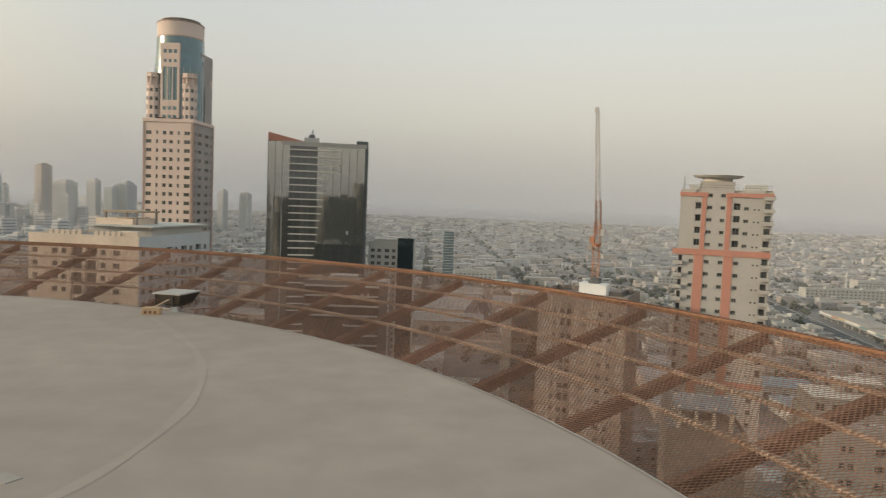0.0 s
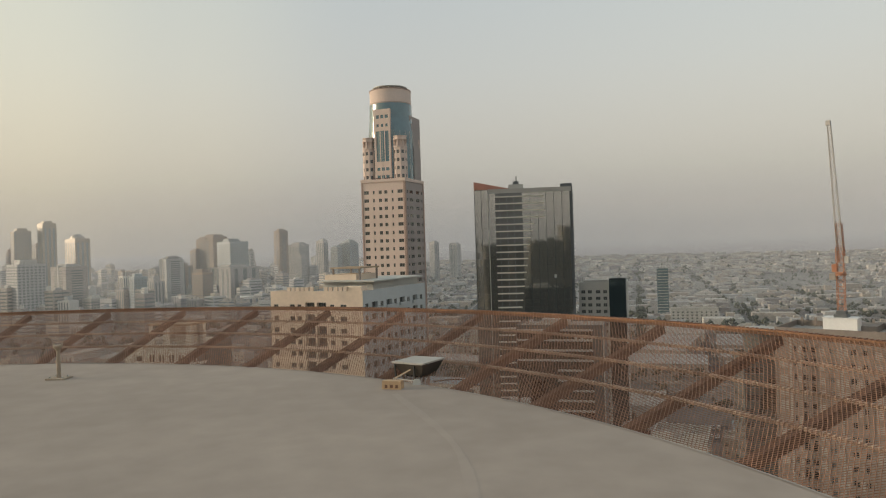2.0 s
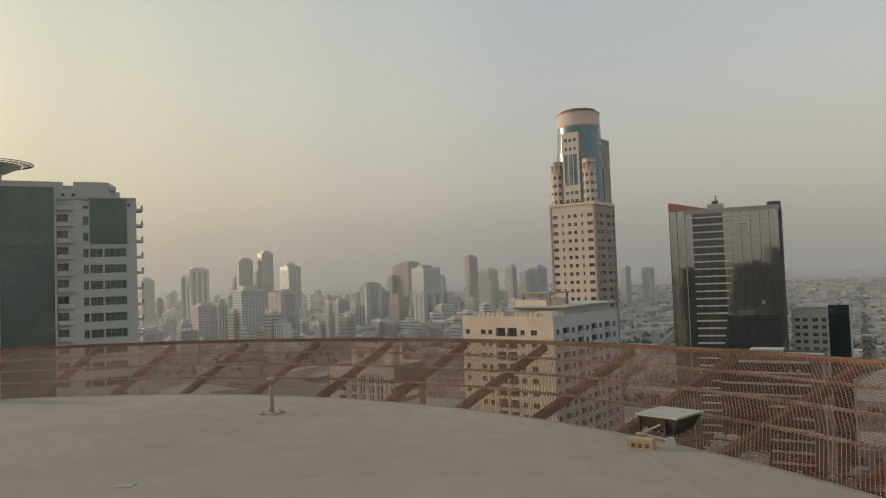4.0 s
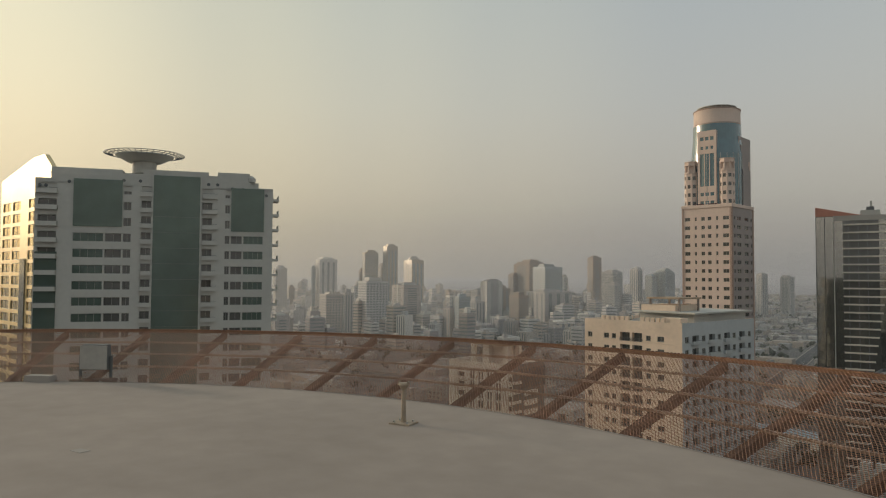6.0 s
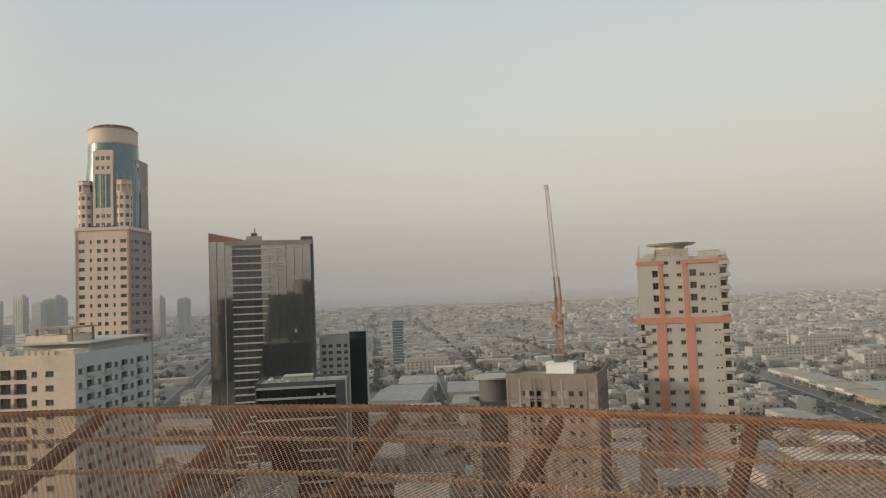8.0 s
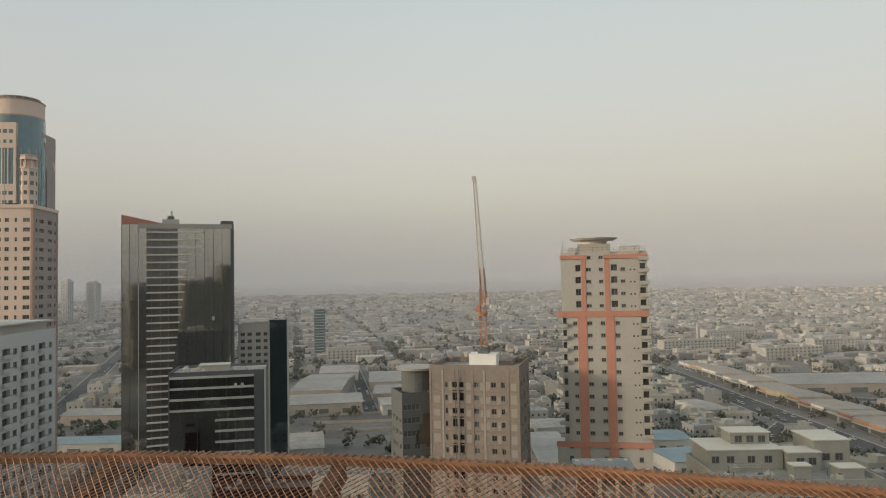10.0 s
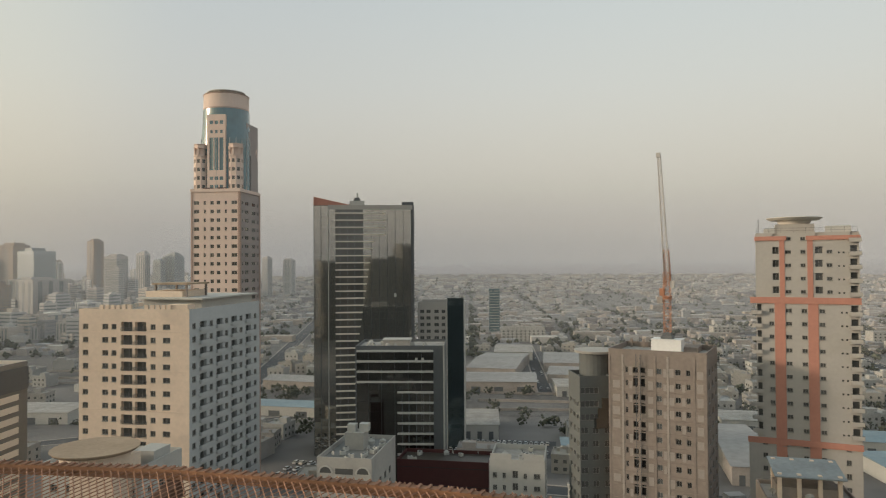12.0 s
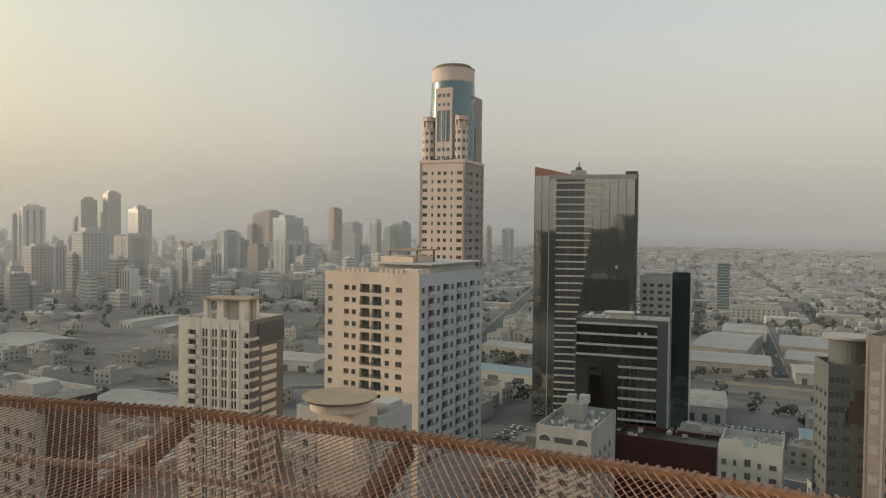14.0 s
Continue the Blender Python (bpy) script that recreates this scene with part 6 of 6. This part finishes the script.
# ---------- haze imitated by added thin sheets, lit by sun and sky, one behind another -------
def veil_material(name, density):
    """A haze sheet that lets most light pass and scatters the rest both ways; it thins out upwards."""
    m = bpy.data.materials.new(name)
    m.use_nodes = True
    t = m.node_tree
    t.nodes.clear()
    out, geo, sep = t.nodes.new("ShaderNodeOutputMaterial"), t.nodes.new("ShaderNodeNewGeometry"), t.nodes.new("ShaderNodeSeparateXYZ")
    fade, mix, both = t.nodes.new("ShaderNodeMapRange"), t.nodes.new("ShaderNodeMixShader"), t.nodes.new("ShaderNodeMixShader")
    clear, front, back = t.nodes.new("ShaderNodeBsdfTransparent"), t.nodes.new("ShaderNodeBsdfDiffuse"), t.nodes.new("ShaderNodeBsdfTranslucent")
    fade.interpolation_type = "SMOOTHSTEP"
    for key, value in (("From Min", -10.0), ("From Max", 190.0), ("To Min", density), ("To Max", 0.0)):
        fade.inputs[key].default_value = value
    for n in (front, back):
        n.inputs["Color"].default_value = (*HAZE_TINT, 1)
    both.inputs[0].default_value = 0.5
    t.links.new(geo.outputs["Position"], sep.inputs[0])
    t.links.new(sep.outputs["Z"], fade.inputs["Value"])
    t.links.new(front.outputs[0], both.inputs[1])
    t.links.new(back.outputs[0], both.inputs[2])
    t.links.new(fade.outputs["Result"], mix.inputs[0])
    t.links.new(clear.outputs[0], mix.inputs[1])
    t.links.new(both.outputs[0], mix.inputs[2])
    t.links.new(mix.outputs[0], out.inputs[0])
    return m


HAZE_TINT = (0.84, 0.83, 0.83)
for r, density in ((415, 0.045), (690, 0.065), (960, 0.095), (1330, 0.13), (1980, 0.11)):
    veil = Shape()
    for k in range(96):
        a, b = 2 * math.pi * k / 96, 2 * math.pi * (k + 1) / 96
        veil.face([(r * math.cos(t), r * math.sin(t), z) for t, z in ((b, GZ), (a, GZ), (a, 190.0), (b, 190.0))])
    tagged(part("dust_haze", veil, veil_material("thin_dust_haze", density)), "added see-through sheet imitating haze over the city", "haze", kind="structure")

# ---------- things on the deck ----------
light = thing("perimeter_light", pose(-4.478, 0.422, 0.0, 0, 0, 20), "short pale metal post with flared head on base plate", "post")
s = Shape()
s.box(0, 0, 0, 0.24, 0.2, 0.018)
part("base_plate", s, M_POST, light)
s = Shape()
s.tube(0, 0, 0.018, 0.026, 0.021, 0.36, 14)
part("pole", s, M_POST, light, smooth=False)
s = Shape()
s.tube(0, 0, 0.355, 0.022, 0.055, 0.05, 16).tube(0, 0, 0.405, 0.058, 0.052, 0.02, 16)
for x in (-0.045, 0.045):
    s.bar((x, 0, 0.40), (x * 1.25, 0, 0.445), 0.016)
part("head", s, M_POST, light)
for x, y in ((-0.08, -0.06), (0.08, -0.06), (0.08, 0.06), (-0.08, 0.06)):
    s = Shape()
    s.tube(x, y, 0.018, 0.012, 0.012, 0.02, 6)
    part("bolt", s, M_GALV, light)

lamp = thing("floodlight", pose(-0.02, 1.53, 0.0, 0, 0, -18) @ Matrix.Scale(0.88, 4), "black rectangular floodlight lying face up on a steel bracket", "floodlight")
s = Shape()
s.v = [(-0.17, -0.13, 0.07), (0.17, -0.13, 0.07), (0.17, 0.13, 0.07), (-0.17, 0.13, 0.07), (-0.26, -0.20, 0.21), (0.26, -0.20, 0.23), (0.26, 0.20, 0.25), (-0.26, 0.20, 0.23)]
s.f = [(0, 3, 2, 1), (4, 5, 6, 7), (0, 1, 5, 4), (1, 2, 6, 5), (2, 3, 7, 6), (3, 0, 4, 7)]
s.m = [0] * 6
hous = part("housing", s, M_DARKPANEL, lamp, "dark brown flared housing")
for i in range(4):
    part("cooling_fin", Shape().box(-0.12 + 0.08 * i, 0, 0.045, 0.012, 0.2, 0.03), M_BLACK, hous)
s = Shape()
s.v = [(-0.275, -0.215, 0.214), (0.275, -0.215, 0.234), (0.275, 0.215, 0.254), (-0.275, 0.215, 0.234), (-0.275, -0.215, 0.234), (0.275, -0.215, 0.254), (0.275, 0.215, 0.274), (-0.275, 0.215, 0.254)]
s.f = [(0, 3, 2, 1), (4, 5, 6, 7), (0, 1, 5, 4), (1, 2, 6, 5), (2, 3, 7, 6), (3, 0, 4, 7)]
s.m = [0] * 6
part("front_glass", s, M_LAMPFACE, lamp, "dusty pale front glass")
for x in (-0.24, 0.10):
    s = Shape()
    s.bar((x, -0.18, 0.0), (x, -0.19, 0.21), 0.02)
    part("bracket", s, M_BLACK, lamp)
s = Shape()
s.bar((-0.2, -0.24, 0.03), (0.06, -0.21, 0.16), 0.018)
part("brace", s, M_POST, lamp)
s = Shape()
s.bar((-0.26, -0.2, 0.012), (0.2, -0.2, 0.012), 0.03)
part("foot", s, M_GALV, lamp)
rag = tagged(part("cloth_scrap", Shape().box(0, 0, 0, 0.10, 0.06, 0.06, taper=0.6), M_WHITE, at=pose(0.10, 1.23, 0.0, 0, 0, 20)), "crumpled white cloth scrap under the floodlight", "scrap")

brick = thing("timber_block", pose(-0.06, 0.97, 0.0, 0, 0, 8), "yellow timber block with three holes on deck", "block")
s = Shape()
s.box(0, 0, 0.0, 0.215, 0.10, 0.088, taper=0.97)
part("body", s, M_YELLOW, brick)
for x in (-0.06, 0.0, 0.06):
    s = Shape()
    s.box(x, -0.05, 0.014, 0.03, 0.006, 0.035)
    part("hole", s, M_BEAM, brick)

flood = thing("floodlight", pose(-9.75, -1.15, 0.0, 0, 0, 45), "grey floodlight standing upright on the deck edge", "floodlight")
s = Shape()
s.box(0, 0.06, 0.16, 0.42, 0.12, 0.36, taper=0.9)
hous = part("housing", s, M_GREYD, flood)
for i in range(5):
    part("cooling_fin", Shape().box(-0.14 + 0.07 * i, 0.13, 0.2, 0.012, 0.03, 0.27), M_GREYD, hous)
s = Shape()
s.box(0, -0.01, 0.165, 0.40, 0.02, 0.345)
part("front_glass", s, M_LAMPFACE, flood, "pale front glass")
s = Shape()
s.bar((-0.23, 0.06, 0), (-0.23, 0.06, 0.36), 0.03).bar((0.23, 0.06, 0), (0.23, 0.06, 0.36), 0.03).bar((-0.23, 0.06, 0.012), (0.23, 0.06, 0.012), 0.03)
part("stirrup", s, M_GREYD, flood)
st = part("kerb_stone", Shape().box(0, 0, 0, 0.42, 0.16, 0.09, taper=0.93), M_CONCP, at=pose(-10.15, -1.75, 0.0, 0, 0, 40))
tagged(st, "small rough concrete block on the deck edge", "block")

for x, y, a in ((-5.38, -2.45, 15), (-3.02, -2.14, 40), (1.93, -4.02, -20)):
    ob = part("cover_plate", Shape().box(0, 0, 0, 0.15, 0.10, 0.005, taper=0.96), M_CONCP, at=pose(x, y, 0.0, 0, 0, a))
    tagged(ob, "small thin white plate lying on the deck", "plate", "plates on the deck")

cable = bpy.data.curves.new("cable", "CURVE")
cable.dimensions, cable.bevel_depth = "3D", 0.008
sp = cable.splines.new("BEZIER")
sp.bezier_points.add(3)
for bp, co in zip(sp.bezier_points, ((0.25, 1.35, 0.02), (0.45, 1.55, 0.015), (0.75, 1.30, 0.02), (1.1, 1.25, 0.0))):
    bp.co = co
    bp.handle_left_type = bp.handle_right_type = "AUTO"
cable.materials.append(M_BLACK)
tagged(new("cable", cable), "thin black cable beside the floodlight", "cable")

# cars in the streets
def car_mesh(n):
    s = Shape()
    s.box(0, 0, 0.35, 4.4, 1.8, 0.65, 0, taper=0.97)
    s.box(-0.2, 0, 1.0, 2.5, 1.6, 0.55, 1, taper=0.82)
    s.box(-0.2, 0, 1.55, 1.9, 1.25, 0.04, 0)
    for x in (-1.35, 1.35):
        for y in (-0.8, 0.8):
            s.box(x, y, 0.0, 0.66, 0.24, 0.66, 2)
    return s.mesh("car_body", [M_CAR, M_WIN, M_BLACK])


car_me = car_mesh(0)
park = thing("car_park", pose(-37, 357, GZ), "grey asphalt car park with rows of parked cars", "car park", kind="structure")
part("surface", Shape().box(0, 0, 0.02, 56, 32, 0.08), M_ASPHALT, park)
for k in range(36):
    ob = part("car", car_me, None, at=pose(-60 + (k % 18) * 2.75 + crng.uniform(-0.2, 0.2), 348 + (k // 18) * 17 + crng.uniform(-0.4, 0.4), GZ + 0.10, 0, 0, 90 + crng.uniform(-3, 3)))
    tagged(ob, "small saloon car parked in a row on asphalt", "car", "cars in the car park")
for k in range(130):
    if k < 26:
        x, y = -128 + (k % 9) * 4.2 + crng.uniform(-0.6, 0.6), 296 + (k // 9) * 9 + crng.uniform(-1, 1)
        turn = 75
    else:
        (x0, y0), (x1, y1), w = ROADS[crng.choice((0, 1, 1, 1, 1, 2, 2, 3, 4))]
        q, sd = crng.random(), crng.choice((-1, 1))
        ln = math.hypot(x1 - x0, y1 - y0)
        x, y = x0 + (x1 - x0) * q - (y1 - y0) / ln * sd * w * 0.25, y0 + (y1 - y0) * q + (x1 - x0) / ln * sd * w * 0.25
        turn = math.degrees(math.atan2(y1 - y0, x1 - x0))
    ob = part("car", car_me, None, at=pose(x, y, GZ + 0.12 if k >= 26 else GZ + 0.02, 0, 0, turn))
    tagged(ob, "small saloon car seen far below on asphalt", "car", "cars in the streets")
